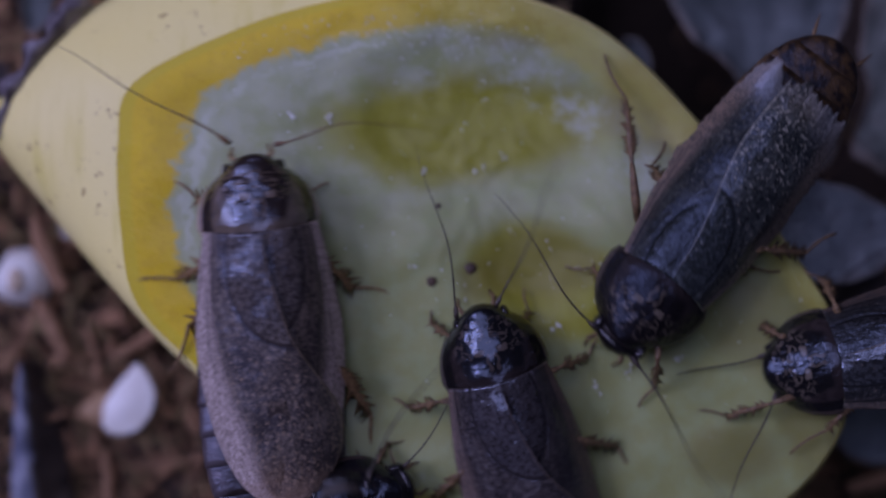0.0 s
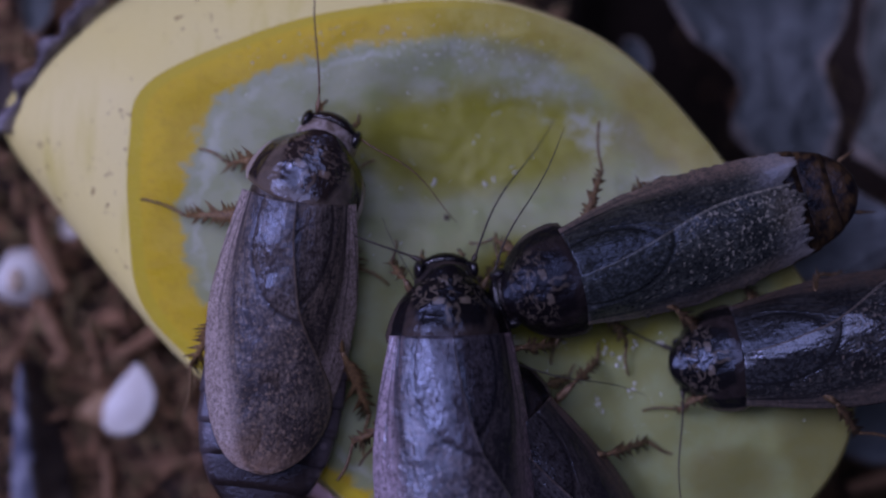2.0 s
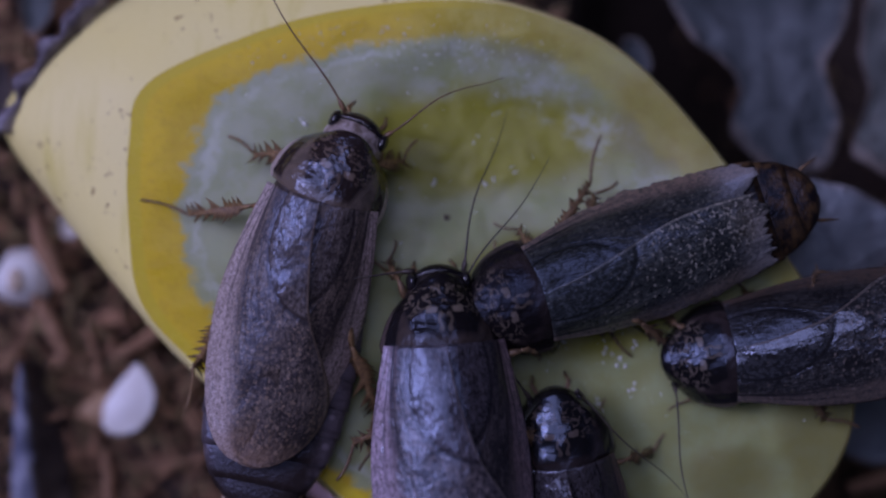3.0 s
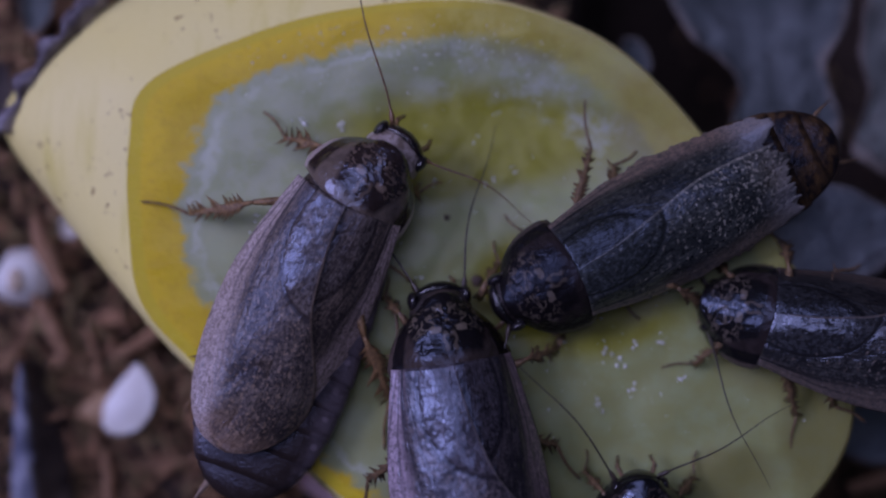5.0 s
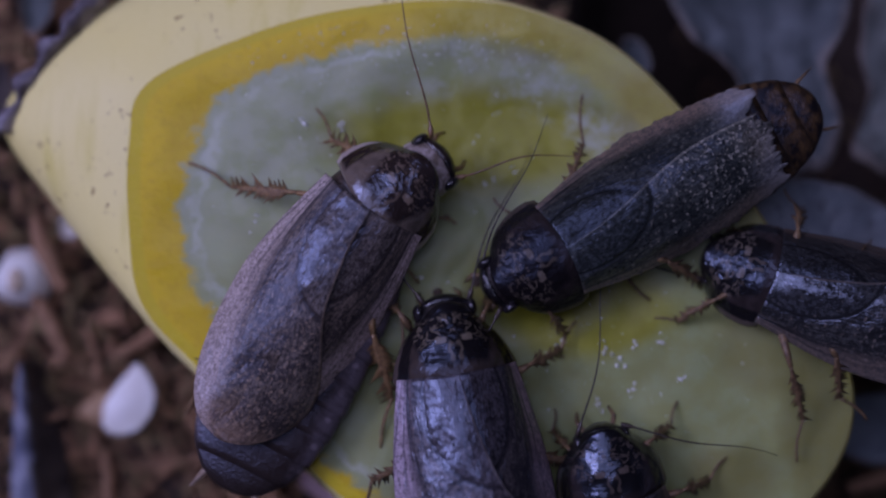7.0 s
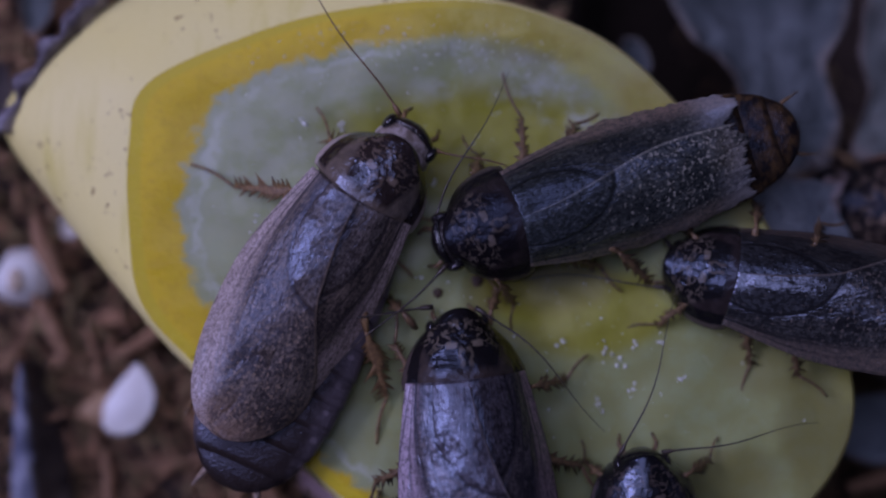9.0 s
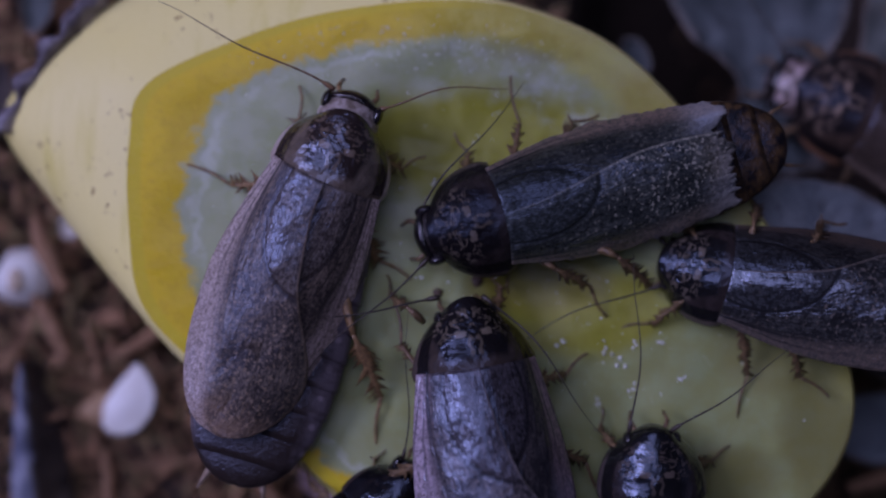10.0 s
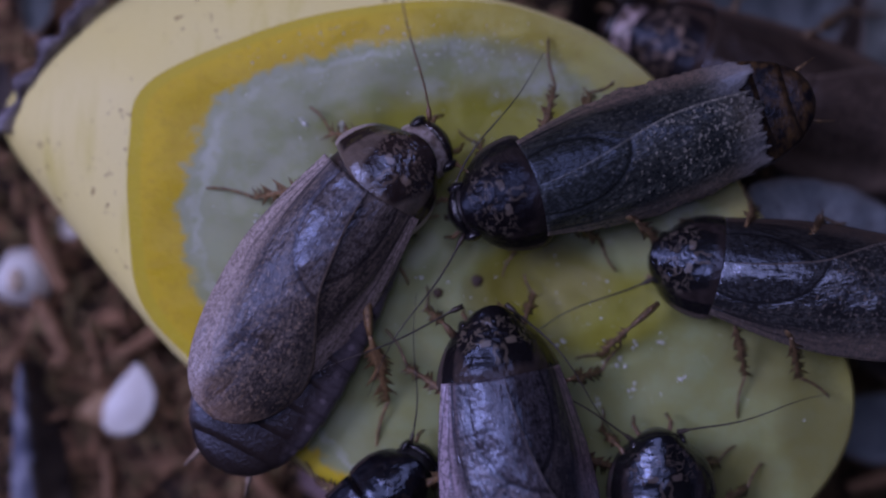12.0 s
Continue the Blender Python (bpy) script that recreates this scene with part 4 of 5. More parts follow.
def segment_mesh(i, count, wide, ln, y0, step=1.0):
    """One belly ring, overlapping the next."""
    def half(y):
        t = (y - y0) / ln
        t = -t
        return wide * (0.86 + 0.14 * math.sin(min(1, t / 0.55) * math.pi / 2)) * max(0.004, 1 - max(0, (t - 0.4) / 0.6) ** 3.2) ** 0.5
    ya, yb = y0 - ln * i / count, y0 - ln * (i + 1.12) / count
    n, m = 28, 5
    verts, faces = [], []
    if i == count - 1:
        yb, m = y0 - ln, 12
    for j in range(m + 1):
        y = lerp(ya, yb, j / m if m == 5 else math.sin(j / m * math.pi / 2))
        h = half(max(y, y0 - ln)) * (1.0 + 0.005 * step * min(j, 5))
        for k in range(n):
            a = 2 * math.pi * k / n
            c, s = math.cos(a), math.sin(a)
            x = h * math.copysign(abs(c) ** 0.9, c)
            z = 2.3 + (1.15 * s if s > 0 else 1.2 * s) * (0.45 + 0.55 * h / wide) + 0.04 * step * min(j, 5)
            verts.append((x, y - 0.5 * (c * c) * 0.6, z))
    for j in range(m):
        for k in range(n):
            a, b = j * n + k, j * n + (k + 1) % n
            faces.append((a, a + n, b + n, b))
    faces.append(tuple(range(n)))
    faces.append(tuple(m * n + k for k in range(n))[::-1])
    return mesh_of("abdomen_ring", verts, faces)


def leg_meshes(reach, size, hand, spine=1.0):
    """Thigh, spiny shin and foot of a leg that points along +x from the hip."""
    k = size
    knee = (reach * 0.33, 0.5 * k, 0.9)
    ankle = (reach * 0.72, -0.2 * k, -1.7)
    tip = (reach, 2.6 * k, -2.45)
    thigh = tube("thigh", [(0, 0, 0), (reach * 0.12, 0.1, 0.5), (reach * 0.24, 0.4 * k, 0.8), knee], [0.5 * k, 0.75 * k, 0.62 * k, 0.4 * k], 8)
    path = [tuple(Vector(knee).lerp(Vector(ankle), i / 14)) for i in range(15)]
    verts, faces = tube_data(path, [k * (0.3 + (0.1 + 0.14 * spine) * math.sin(math.pi * min(1, i / 12)) - 0.05 * (i > 12)) for i in range(15)], 8)
    rnd = random.Random(int(reach * 100))
    # spines drawn out of the shin's own faces
    for i in range(2, 14):
        for col in (0, 4):
            if rnd.random() < 0.3:
                continue
            f = i * 8 + (col + rnd.choice((0, 0, -1))) % 8
            quad = faces[f]
            if quad is None or len(quad) != 4:
                continue
            mid = sum((Vector(verts[q]) for q in quad), Vector()) / 4
            axis = Vector(knee).lerp(Vector(ankle), (i + 0.5) / 14)
            d = (mid - axis).normalized() + Vector((0.6, 0, 0))
            verts.append(tuple(mid + d * rnd.uniform(1.0, 1.8) * k * spine))
            tip_i = len(verts) - 1
            faces[f] = None
            faces += [(quad[q], quad[(q + 1) % 4], tip_i) for q in range(4)]
    shin = mesh_of("shin", verts, [f for f in faces if f])
    path, rad = [], []
    for i in range(9):
        t = i / 8
        p = Vector(ankle).lerp(Vector(tip), t)
        path.append((p.x, p.y + 0.25 * math.sin(t * 3.1), p.z))
        rad.append((0.27 if i % 2 else 0.21) * k * (1 - 0.15 * t))
    verts, faces = tube_data(path, rad, 6)
    foot = mesh_of("foot", verts, faces)
    if hand < 0:
        for me in (thigh, shin, foot):
            me.transform(Matrix.Diagonal((1, -1, 1, 1)))
            me.flip_normals()
    return thigh, shin, foot


LEG_TIP = {}


def cockroach(label, look_name, size=1.0, wing=18.8, belly=20.5, belly_wide=4.7, ragged=False, shift=0.0, winged=True, reach=None, seed=1, feeler=14.0, neck=0.6, shield=(5.7, 0.0, 4.35), waist=0.62, wing_wide=1.0, short=0.9, slim=0.3):
    """A roach with its origin on the ground under the hind edge of its neck shield; +y is forward."""
    ms = materials_for(look_name)
    ob = thing("cockroach", label, "cockroach", "cockroaches feeding on the squash")
    part("pronotum", shield_mesh(*shield), ms["shield"], ob, "domed neck shield with a light scrawl on black")
    hd = part("head", blob("head", lambda d: (d.x * 2.3 * (1 - 0.12 * max(0, d.y)), 4.2 + neck + d.y * 2.2, 3.3 + d.z * 1.7 - 0.25 * d.y)), ms["head"], ob)
    part("brow", blob("brow", lambda d: (d.x * 1.85, 5.75 + neck + d.y * 0.6 - 0.35 * d.x * d.x, 3.5 + d.z * 1.05), 20, 10), ms["band"], hd, "dark band between the eyes")
    for s in (-1, 1):
        part("eye", blob("eye", lambda d: (s * 1.9 + d.x * 0.42, 5.1 + neck + d.y * 0.75, 3.5 + d.z * 0.9), 14, 8), EYE, hd, "glossy black eye")
    for s in (-1, 1):
        path, rad = [], []
        for i in range(41):
            t = i / 40
            path.append((s * 0.9 * t * t + 0.25 * math.sin(t * 7 + seed), feeler * (1 if s < 0 else short) * t, 1.1 * math.sin(t * 2.6) - 1.2 * t))
            rad.append(lerp(0.085, 0.018, t) * (1.12 if i % 2 else 0.92) if i > 2 else 0.2)
        part("antenna", tube("antenna", path, rad, 6), ms["horn"], ob, m=at(s * 1.6, 5.7 + neck, 3.7, 0, 0, -s * 35))
        path = [(s * 1.0, 5.4 + neck, 2.4), (s * 1.5, 6.5 + neck, 1.8), (s * 1.3, 7.1 + neck, 0.9)]
        part("palp", tube("palp", path, [0.22, 0.19, 0.13], 6), ms["leg"], hd)
    part("thorax", blob("thorax", lambda d: (d.x * 3.9, -1.5 + d.y * 5.5, 3.6 + d.z * 2.2)), ms["body"], ob)
    count = 9 if winged else 10
    y0 = -3.0 if winged else -0.4
    for i in range(count):
        part("abdomen_ring", segment_mesh(i, count, belly_wide, belly + y0, y0, 1.0 if winged else 0.0), ms["ring"], ob)
    for s in (-1, 1):
        part("cercus", tube("cercus", [(s * 1.4, -belly + 1.4, 2.4), (s * 2.1, -belly + 0.1, 2.2), (s * 2.5, -belly - 1.3, 1.9)], [0.3, 0.27, 0.07] if look_name == "tan" else [0.18, 0.15, 0.04], 8), CERCUS if look_name == "tan" else ms["leg"], ob, "pale tapering tail feeler")
    if winged:
        for s in (1, -1):
            part("wing_cover", wing_mesh(s, wing, ragged, shift, seed + s, wing_wide * shield[2] / 4.35, waist, slim), ms["wing" if s < 0 else "wing_under_shaded"], ob, "ragged torn wing cover" if ragged else "")
    else:
        for j, (ya, yb) in enumerate(((0.2, -2.6), (-2.3, -5.0))):
            def f(u, v):
                s = 2 * u - 1
                return s * (4.3 + 0.4 * v), lerp(ya, yb, v) - 0.4 * (1 - s * s), 6.2 - 1.9 * abs(s) ** 2.3 - 0.1 * j
            part("thorax_plate", shell("thorax_plate", f, 24, 6, 0.3), ms["shield"], ob)
    # hips: x, y, aim in degrees (0 = to the right side, counted forwards), reach
    hips = [(2.2, 3.0, 55), (2.6, -1.0, 5), (2.4, -4.2, -38)]
    for s in (1, -1):
        for j, (hx, hy, aim) in enumerate(hips):
            far = (reach or (4.2, 6.8, 9.4) * 2)[j if s > 0 else j + 3]
            thigh, shin, foot = leg_meshes(far, (0.42, 0.47, 0.55)[j], s if j < 2 else -s, 1.25 if look_name == "tan" else 0.75)
            lg = part("leg", thigh, ms["leg"], ob, "amber brown spiny leg", at(s * hx, hy, 2.6, 0, 0, aim if s > 0 else 180 - aim))
            LEG_TIP[lg.name] = Vector((far, (s if j < 2 else -s) * 2.6 * (0.42, 0.47, 0.55)[j], 0)) * MM
            part("shin", shin, ms["leg"], lg)
            part("foot", foot, ms["leg"], lg)
    ob.scale = (size, size, size)
    return ob


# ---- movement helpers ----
def pose_at(rows, t):
    """The pose between two rows."""
    if t <= rows[0][0]:
        return rows[0][1]
    for (a, m), (b, n) in zip(rows, rows[1:]):
        if a <= t <= b:
            return m.lerp(n, (t - a) / (b - a))
    return rows[-1][1]


def value_at(pairs, t):
    """A number between two (seconds, number) pairs."""
    for (a, p), (b, q) in zip(pairs, pairs[1:]):
        if a <= t <= b:
            return lerp(p, q, (t - a) / (b - a))
    return pairs[-1][1] if pairs else 0.0


def nod(body, turns, slides=()):
    """Turn the neck shield and the head on the body, in degrees to the roach's right, and slide the head, in millimetres."""
    for c in body.children:
        if c.name.startswith(("pronotum", "head")):
            out = slides if c.name.startswith("head") else ()
            walk(c, [(t, pose(0, 0, 0, 0, 0, -a) @ at(0, value_at(out, t), 0)) for t, a in turns])


def tuck(body, slides):
    """Slide the head in or out under the neck shield, in millimetres."""
    for c in body.children:
        if c.name.startswith("head"):
            walk(c, [(t, at(0, y, 0)) for t, y in slides])


def wag(body, turns):
    """Swing the belly under the wings, in degrees towards the roach's right."""
    for c in body.children:
        if c.name.startswith(("abdomen_ring", "cercus")):
            walk(c, [(t, pose(0, 0, 0, 0, 0, a)) for t, a in turns])


def sweep(body, rows, which, headings, turns=(), lift=1):
    """Swing an antenna to compass headings (clockwise from +y of the place) while its body and neck turn."""
    ob = [c for c in body.children if c.name.startswith("antenna")][which]
    base = ob.matrix_basis.translation.copy()
    keys = []
    for t in sorted({h[0] for h in headings} | {h[0] for h in turns}):
        turn = math.degrees(pose_at(rows, t).to_euler().z)
        neck = pose(0, 0, 0, 0, 0, -value_at(turns, t))
        keys.append((t, Matrix.Translation(neck @ base) @ pose(0, 0, 0, lift, 0, -value_at(headings, t) - turn)))
    walk(ob, keys)


def plant(body, rows, feet, lift=0.0):
    """Legs keep their feet where they stand while the body moves over them; feet: leg number and its spots (seconds, x, y); lift in millimetres."""
    legs = [c for c in body.children if c.name.startswith("leg")]
    for i, ob in enumerate(legs):
        base = ob.matrix_basis.copy()
        rest = math.degrees(base.to_euler().z)
        hip = base.translation.copy()
        home = (hip + Matrix.Rotation(radians(rest), 3, "Z") @ LEG_TIP[ob.name]) * body.scale.x
        spots = [(t, Vector((x * MM, y * MM, 0))) for t, x, y in feet.get(i, ())]
        tip = LEG_TIP[ob.name]
        lean = math.degrees(math.atan2(tip.y, tip.x))
        spot, keys, held = None, [], rest
        for t in sorted({r[0] for r in rows} | {f[0] for f in spots}):
            m = pose_at(rows, t)
            if spots:
                k = [f for f in spots if f[0] <= t]
                n = [f for f in spots if f[0] > t]
                a, b = (k or n)[-1 if k else 0], (n or k)[0 if n else -1]
                spot = a[1].lerp(b[1], (t - a[0]) / (b[0] - a[0]) if b[0] > a[0] else 0)
            elif spot is None or (m @ home - spot).length > 0.0025:
                spot = m @ home
            foot = (m.inverted() @ Vector((spot.x, spot.y, m.translation.z))) / body.scale.x
            d = foot - hip
            turn = (math.degrees(math.atan2(d.y, d.x)) - lean - held + 180) % 360 - 180
            if abs(held + turn - rest) < 75:
                held += turn
            # the hip shifts under the body so that the foot stays on its spot
            arm = Matrix.Rotation(radians(held), 3, "Z") @ tip
            slip = Vector((foot.x - hip.x - arm.x, foot.y - hip.y - arm.y, 0))
            if slip.length > 0.005:
                slip *= 0.005 / slip.length
            slip.z = lift * MM
            level = (Matrix.Rotation(-m.to_euler().z, 4, "Z") @ m.to_3x3().normalized().to_4x4()).inverted()
            keys.append((t, Matrix.Translation(hip + slip) @ level @ pose(0, 0, 0, 0, 0, held)))
        walk(ob, keys)


# length of each leg: right front, middle, hind, then left
REACH = {
    "roach_a": (5.4, 8.6, 13, 8.1, 13, 13),
    "roach_b": (4.2, 6.8, 9.4, 4.2, 10.0, 9.4),
    "roach_c": (5.4, 13, 5.4, 5.6, 8.3, 9.4),
    "roach_d": (3.6, 5.0, 5.4, 8.6, 12, 9.4),
    "roach_e": (5.4, 6.8, 9.4, 4.2, 6.8, 9.4),
}
# ---- build ----
build_ground()
build_litter()
squash = build_squash()
build_crumbs()
build_debris()
roach_a = cockroach("greyish tan cockroach with pale shield rim standing on the squash", "tan", size=1.03, wing=19.6, belly=22.8, belly_wide=5.2, shift=-0.3, seed=1, neck=0.55, short=0.7, shield=(5.3, 0.0, 4.45), waist=0.58, slim=0.95, reach=REACH["roach_a"])
roach_b = cockroach("grey speckled cockroach with patterned shield climbing over the squash", "grey", size=1.05, seed=2, neck=-0.3, shield=(5.1, 0.5, 4.6), reach=REACH["roach_b"])
roach_c = cockroach("dark cockroach with torn ragged wing covers on the squash", "dark", wing=17.2, belly=21.9, belly_wide=4.4, ragged=True, seed=3, neck=0.3, wing_wide=0.92, reach=REACH["roach_c"])
roach_d = cockroach("dark glossy cockroach at the squash rim", "sheeny", size=0.94, seed=4, neck=-0.5, reach=REACH["roach_d"])
roach_e = cockroach("small dark glossy cockroach coming over the squash edge", "glossy", size=0.95, seed=5, neck=-0.4, reach=REACH["roach_e"])
nymph = cockroach("black shiny wingless cockroach nymph under the others", "black", size=0.8, winged=False, belly=15.0, belly_wide=4.4, seed=6)
roach_g = cockroach("brown cockroach walking on the litter beside the squash", "brown", size=1.1, neck=1.4, seed=7)


def motions():
    rows = [
        (0, at(-14.08, 1.29, 16.00, 0, 9, 6.4)),
        (0.2, at(-10.70, 1.96, 16.00, 0, 5, -1.2)),
        (0.4, at(-11.39, 2.85, 16.00, 0, 4, -2.2)),
        (0.6, at(-12.04, 3.54, 16.00, 0, 4, -0.2)),
        (0.8, at(-12.53, 4.05, 16.00, 0, 4, 1.5)),
        (1, at(-12.61, 4.15, 16.00, 0, 4, 1.7)),
        (1.5, at(-12.24, 4.43, 16.00, 0, 4, 0.6)),
        (2, at(-10.89, 3.56, 16.00, 0, 4, -8.1)),
        (2.5, at(-9.81, 3.40, 16.00, 0, 4, -12.9)),
        (3, at(-9.19, 3.61, 16.00, 0, 4, -15.5)),
        (4.8, at(-7.38, 3.41, 16.00, 0, 4, -26.5)),
        (5.5, at(-7.05, 3.43, 16.00, 0, 4, -28.2)),
        (6, at(-6.44, 4.07, 16.00, 0, 4, -27.7)),
        (6.5, at(-5.46, 2.98, 16.00, 0, 4, -31.7)),
        (7, at(-5.50, 3.14, 16.00, 0, 4, -33.7)),
        (8.8, at(-6.28, 3.77, 16.00, 0, 4, -31.4)),
        (9.5, at(-7.27, 3.92, 16.00, 0, 4, -28.1)),
        (10, at(-8.88, 5.05, 16.00, 0, 4, -23.1)),
        (10.5, at(-7.56, 4.82, 16.00, 0, 4, -27.7)),
        (11, at(-6.27, 4.80, 16.00, 0, 4, -32.4)),
        (11.5, at(-5.67, 4.23, 16.00, 0, 4, -35.8)),
        (12, at(-5.66, 4.49, 16.00, 0, 4, -35.0)),
    ]
    walk(roach_a, rows)
    wag(roach_a, [(0, -2.5), (1, -2.5), (1.5, -2), (2, 0), (3, 2.5), (4.8, 5.5), (5.5, 6), (7, 6.5), (8.8, 6.5), (10, 6), (10.5, 6.5), (12, 7)])
    turns = [(0, 0), (0.5, 0), (1.5, 0), (2, 16), (2.5, 12), (3, 12), (4.8, 15), (5.5, 15), (6, 20), (6.5, 20), (7, 20), (8.8, 10), (9.5, 2), (10, -4), (10.5, 4), (11, 12), (11.5, 16), (12, 19)]
    nod(roach_a, turns, [(0, -1.3), (0.5, -0.8), (1.5, 0), (12, 0)])
    sweep(roach_a, rows, 0, [(0, -57), (0.2, -65), (0.3, -72), (0.4, -48), (0.5, -33), (0.6, -41), (0.7, -60), (0.8, -62), (1, -72), (1.5, -43), (2, 4), (2.5, -16), (3, -28), (4.8, -38), (4.9, -23), (5, -10), (5.1, -27), (5.3, -26), (5.4, -14), (5.5, -8), (6, -12), (6.5, -28), (7, -8), (8.8, -30), (9.5, -38), (10, -60), (10.5, -35), (11, 0), (11.5, 35), (12, -8)], turns)
    sweep(roach_a, rows, 1, [(0, 75), (0.2, 110), (0.3, 119), (0.4, 105), (0.5, 82), (0.6, 68), (0.7, 55), (0.8, 77), (1, 92), (1.5, 86), (2, 125), (2.5, 88), (3, 58), (4.8, 118), (5, 115), (5.1, 93), (5.3, 88), (5.4, 80), (5.5, 98), (6, 75), (6.5, 70), (7, 75), (8.8, 105), (9.5, 95), (10, 75), (10.5, 115), (11, 105), (11.5, 130), (12, 125)], turns)
    plant(roach_a, rows, {
        0: [(0, -9.1, 5.0), (0.2, -6.7, 5.9), (0.6, -6.9, 5.5), (1, -9.9, 12.2), (1.5, -10.2, 12.0), (2, -5.4, 6.8), (2.5, -4.1, 4.8), (3, -2.1, 8.4), (4.8, 0.0, 5.2), (5.5, -0.8, 5.2), (6, -0.2, 7.0), (6.5, 1.0, 2.0), (7, 0.9, 2.0), (8.8, -1.9, 1.3), (9.5, -1.3, 7.4), (10.5, -1.7, 6.8), (11, -0.2, 2.7), (12, -0.5, 2.6)],
        1: [(0, -4.3, -3.5), (0.2, -4.0, -4.6), (0.6, -4.0, -4.6), (0.8, -4.3, -2.8), (2.5, -4.3, -2.8), (3, -4.1, -2.1), (4.8, -2.8, -2.6), (6, -2.3, -1.7), (12, -2.8, -2.6)],
        2: [(0, -5.4, -16.7), (0.6, -6.2, -16.9), (2.5, -6.2, -16.4), (4.8, -4.5, -15.4), (8.8, -5.2, -15.1), (12, -5.2, -15.4)],
        3: [(0, -21.4, 5.2), (0.2, -20.6, 4.3), (0.6, -20.5, 4.3), (1.5, -20.1, 4.2), (2, -18.9, 7.7), (2.5, -18.5, 7.6), (3, -16.7, 8.7), (4.8, -14.1, 10.5), (6, -13.8, 10.2), (6.5, -9.9, 10.9), (8.8, -9.8, 10.7), (10, -11.2, 12.6), (11, -11.2, 11.8), (11.5, -10.6, 11.3), (12, -10.4, 11.0)],
        4: [(0, -23.7, -2.3), (0.2, -21.0, 1.1), (0.4, -21.2, 1.3), (0.6, -23.5, 3.9), (5.5, -23.2, 3.7), (6, -19.8, 6.8), (10, -19.5, 6.5), (10.5, -19.3, 6.2), (11, -18.6, 5.8), (12, -18.3, 4.8)],
        5: [(0, -20.6, -8.6), (0.4, -20.1, -12.8), (12, -19.9, -12.8)],
    })
    rows = [
        (0, at(-6.68, -22.97, 16.00, 0, 0, 9.2)),
        (0.2, at(-8.10, -16.86, 16.00, 0, 0, 7.1)),
        (0.4, at(-0.95, -13.97, 19.00, 0, 0, -2.9)),
        (0.6, at(-0.35, -9.04, 21.00, 0, 0, -0.7)),
        (0.8, at(0.04, -7.47, 17.30, -12, 7, 1.2)),
        (1, at(-0.16, -7.87, 17.30, -12, 7, 2.2)),
        (1.5, at(-0.36, -7.08, 17.30, -12, 7, 2.5)),
        (2, at(0.04, -7.49, 17.30, -12, 7, 1.2)),
        (2.5, at(-0.36, -7.30, 17.30, -12, 7, 3.1)),
        (3, at(-0.36, -8.11, 17.30, -12, 7, 3.1)),
        (4.8, at(0.25, -9.61, 16.50, -12, 7, 8.0)),
        (5.5, at(0.25, -9.47, 16.50, -12, 7, 8.3)),
        (6, at(0.13, -9.52, 16.50, -12, 7, 9.1)),
        (6.5, at(0.53, -10.26, 16.50, -12, 7, 9.0)),
        (7, at(0.65, -10.30, 16.50, -12, 7, 8.5)),
        (8.8, at(1.06, -10.79, 16.50, -12, 7, 6.0)),
        (9.5, at(1.86, -10.22, 16.50, -12, 7, 5.7)),
        (10, at(2.07, -9.90, 16.50, -12, 7, 8.5)),
        (10.5, at(2.15, -9.91, 16.50, -12, 7, 9.5)),
        (11, at(3.28, -10.52, 16.50, -12, 7, 8.1)),
        (11.5, at(3.68, -10.53, 16.50, -12, 7, 7.6)),
        (12, at(3.88, -10.54, 16.50, -12, 7, 8.8)),
    ]
    walk(roach_b, rows)
    tuck(roach_b, [(0, 0.2), (1.5, 0.3), (3, 0.0), (4.8, 0.2), (7, 0.0), (8.8, -0.8), (12, -0.9)])
    sweep(roach_b, rows, 0, [(0, -20), (0.4, -25), (0.6, -30), (0.8, -20), (1, -40), (1.5, -58), (2, -62), (2.5, -65), (3, -90), (4.8, -32), (5.5, -15), (6.5, -15), (7, -32), (8.8, -90), (10, -95), (12, -110)], lift=-7)
    sweep(roach_b, rows, 1, [(0, 30), (0.4, 20), (0.5, 12), (0.6, 25), (0.7, 17), (0.8, 15), (1, 30), (1.5, 27), (2, 27), (2.5, 35), (3, 13), (4.8, 9), (5.3, 8), (5.4, 18), (5.5, 36), (6, 20), (7, 20), (8.8, 125), (9.5, 138), (10, 137), (11, 145), (12, 138)])
    plant(roach_b, rows, {
        4: [(0, -12.3, -19.9), (0.8, -6.7, -16.9), (3, -6.7, -17.7), (4.8, -4.1, -5.2), (7, -3.6, -6.0), (8.8, -4.1, -4.5), (9.5, -3.9, -4.5), (10, -4.1, -4.7), (10.5, -4.5, -5.4), (11, -4.5, -8.6), (11.5, -4.5, -7.1), (12, -4.7, -6.9)],
    })
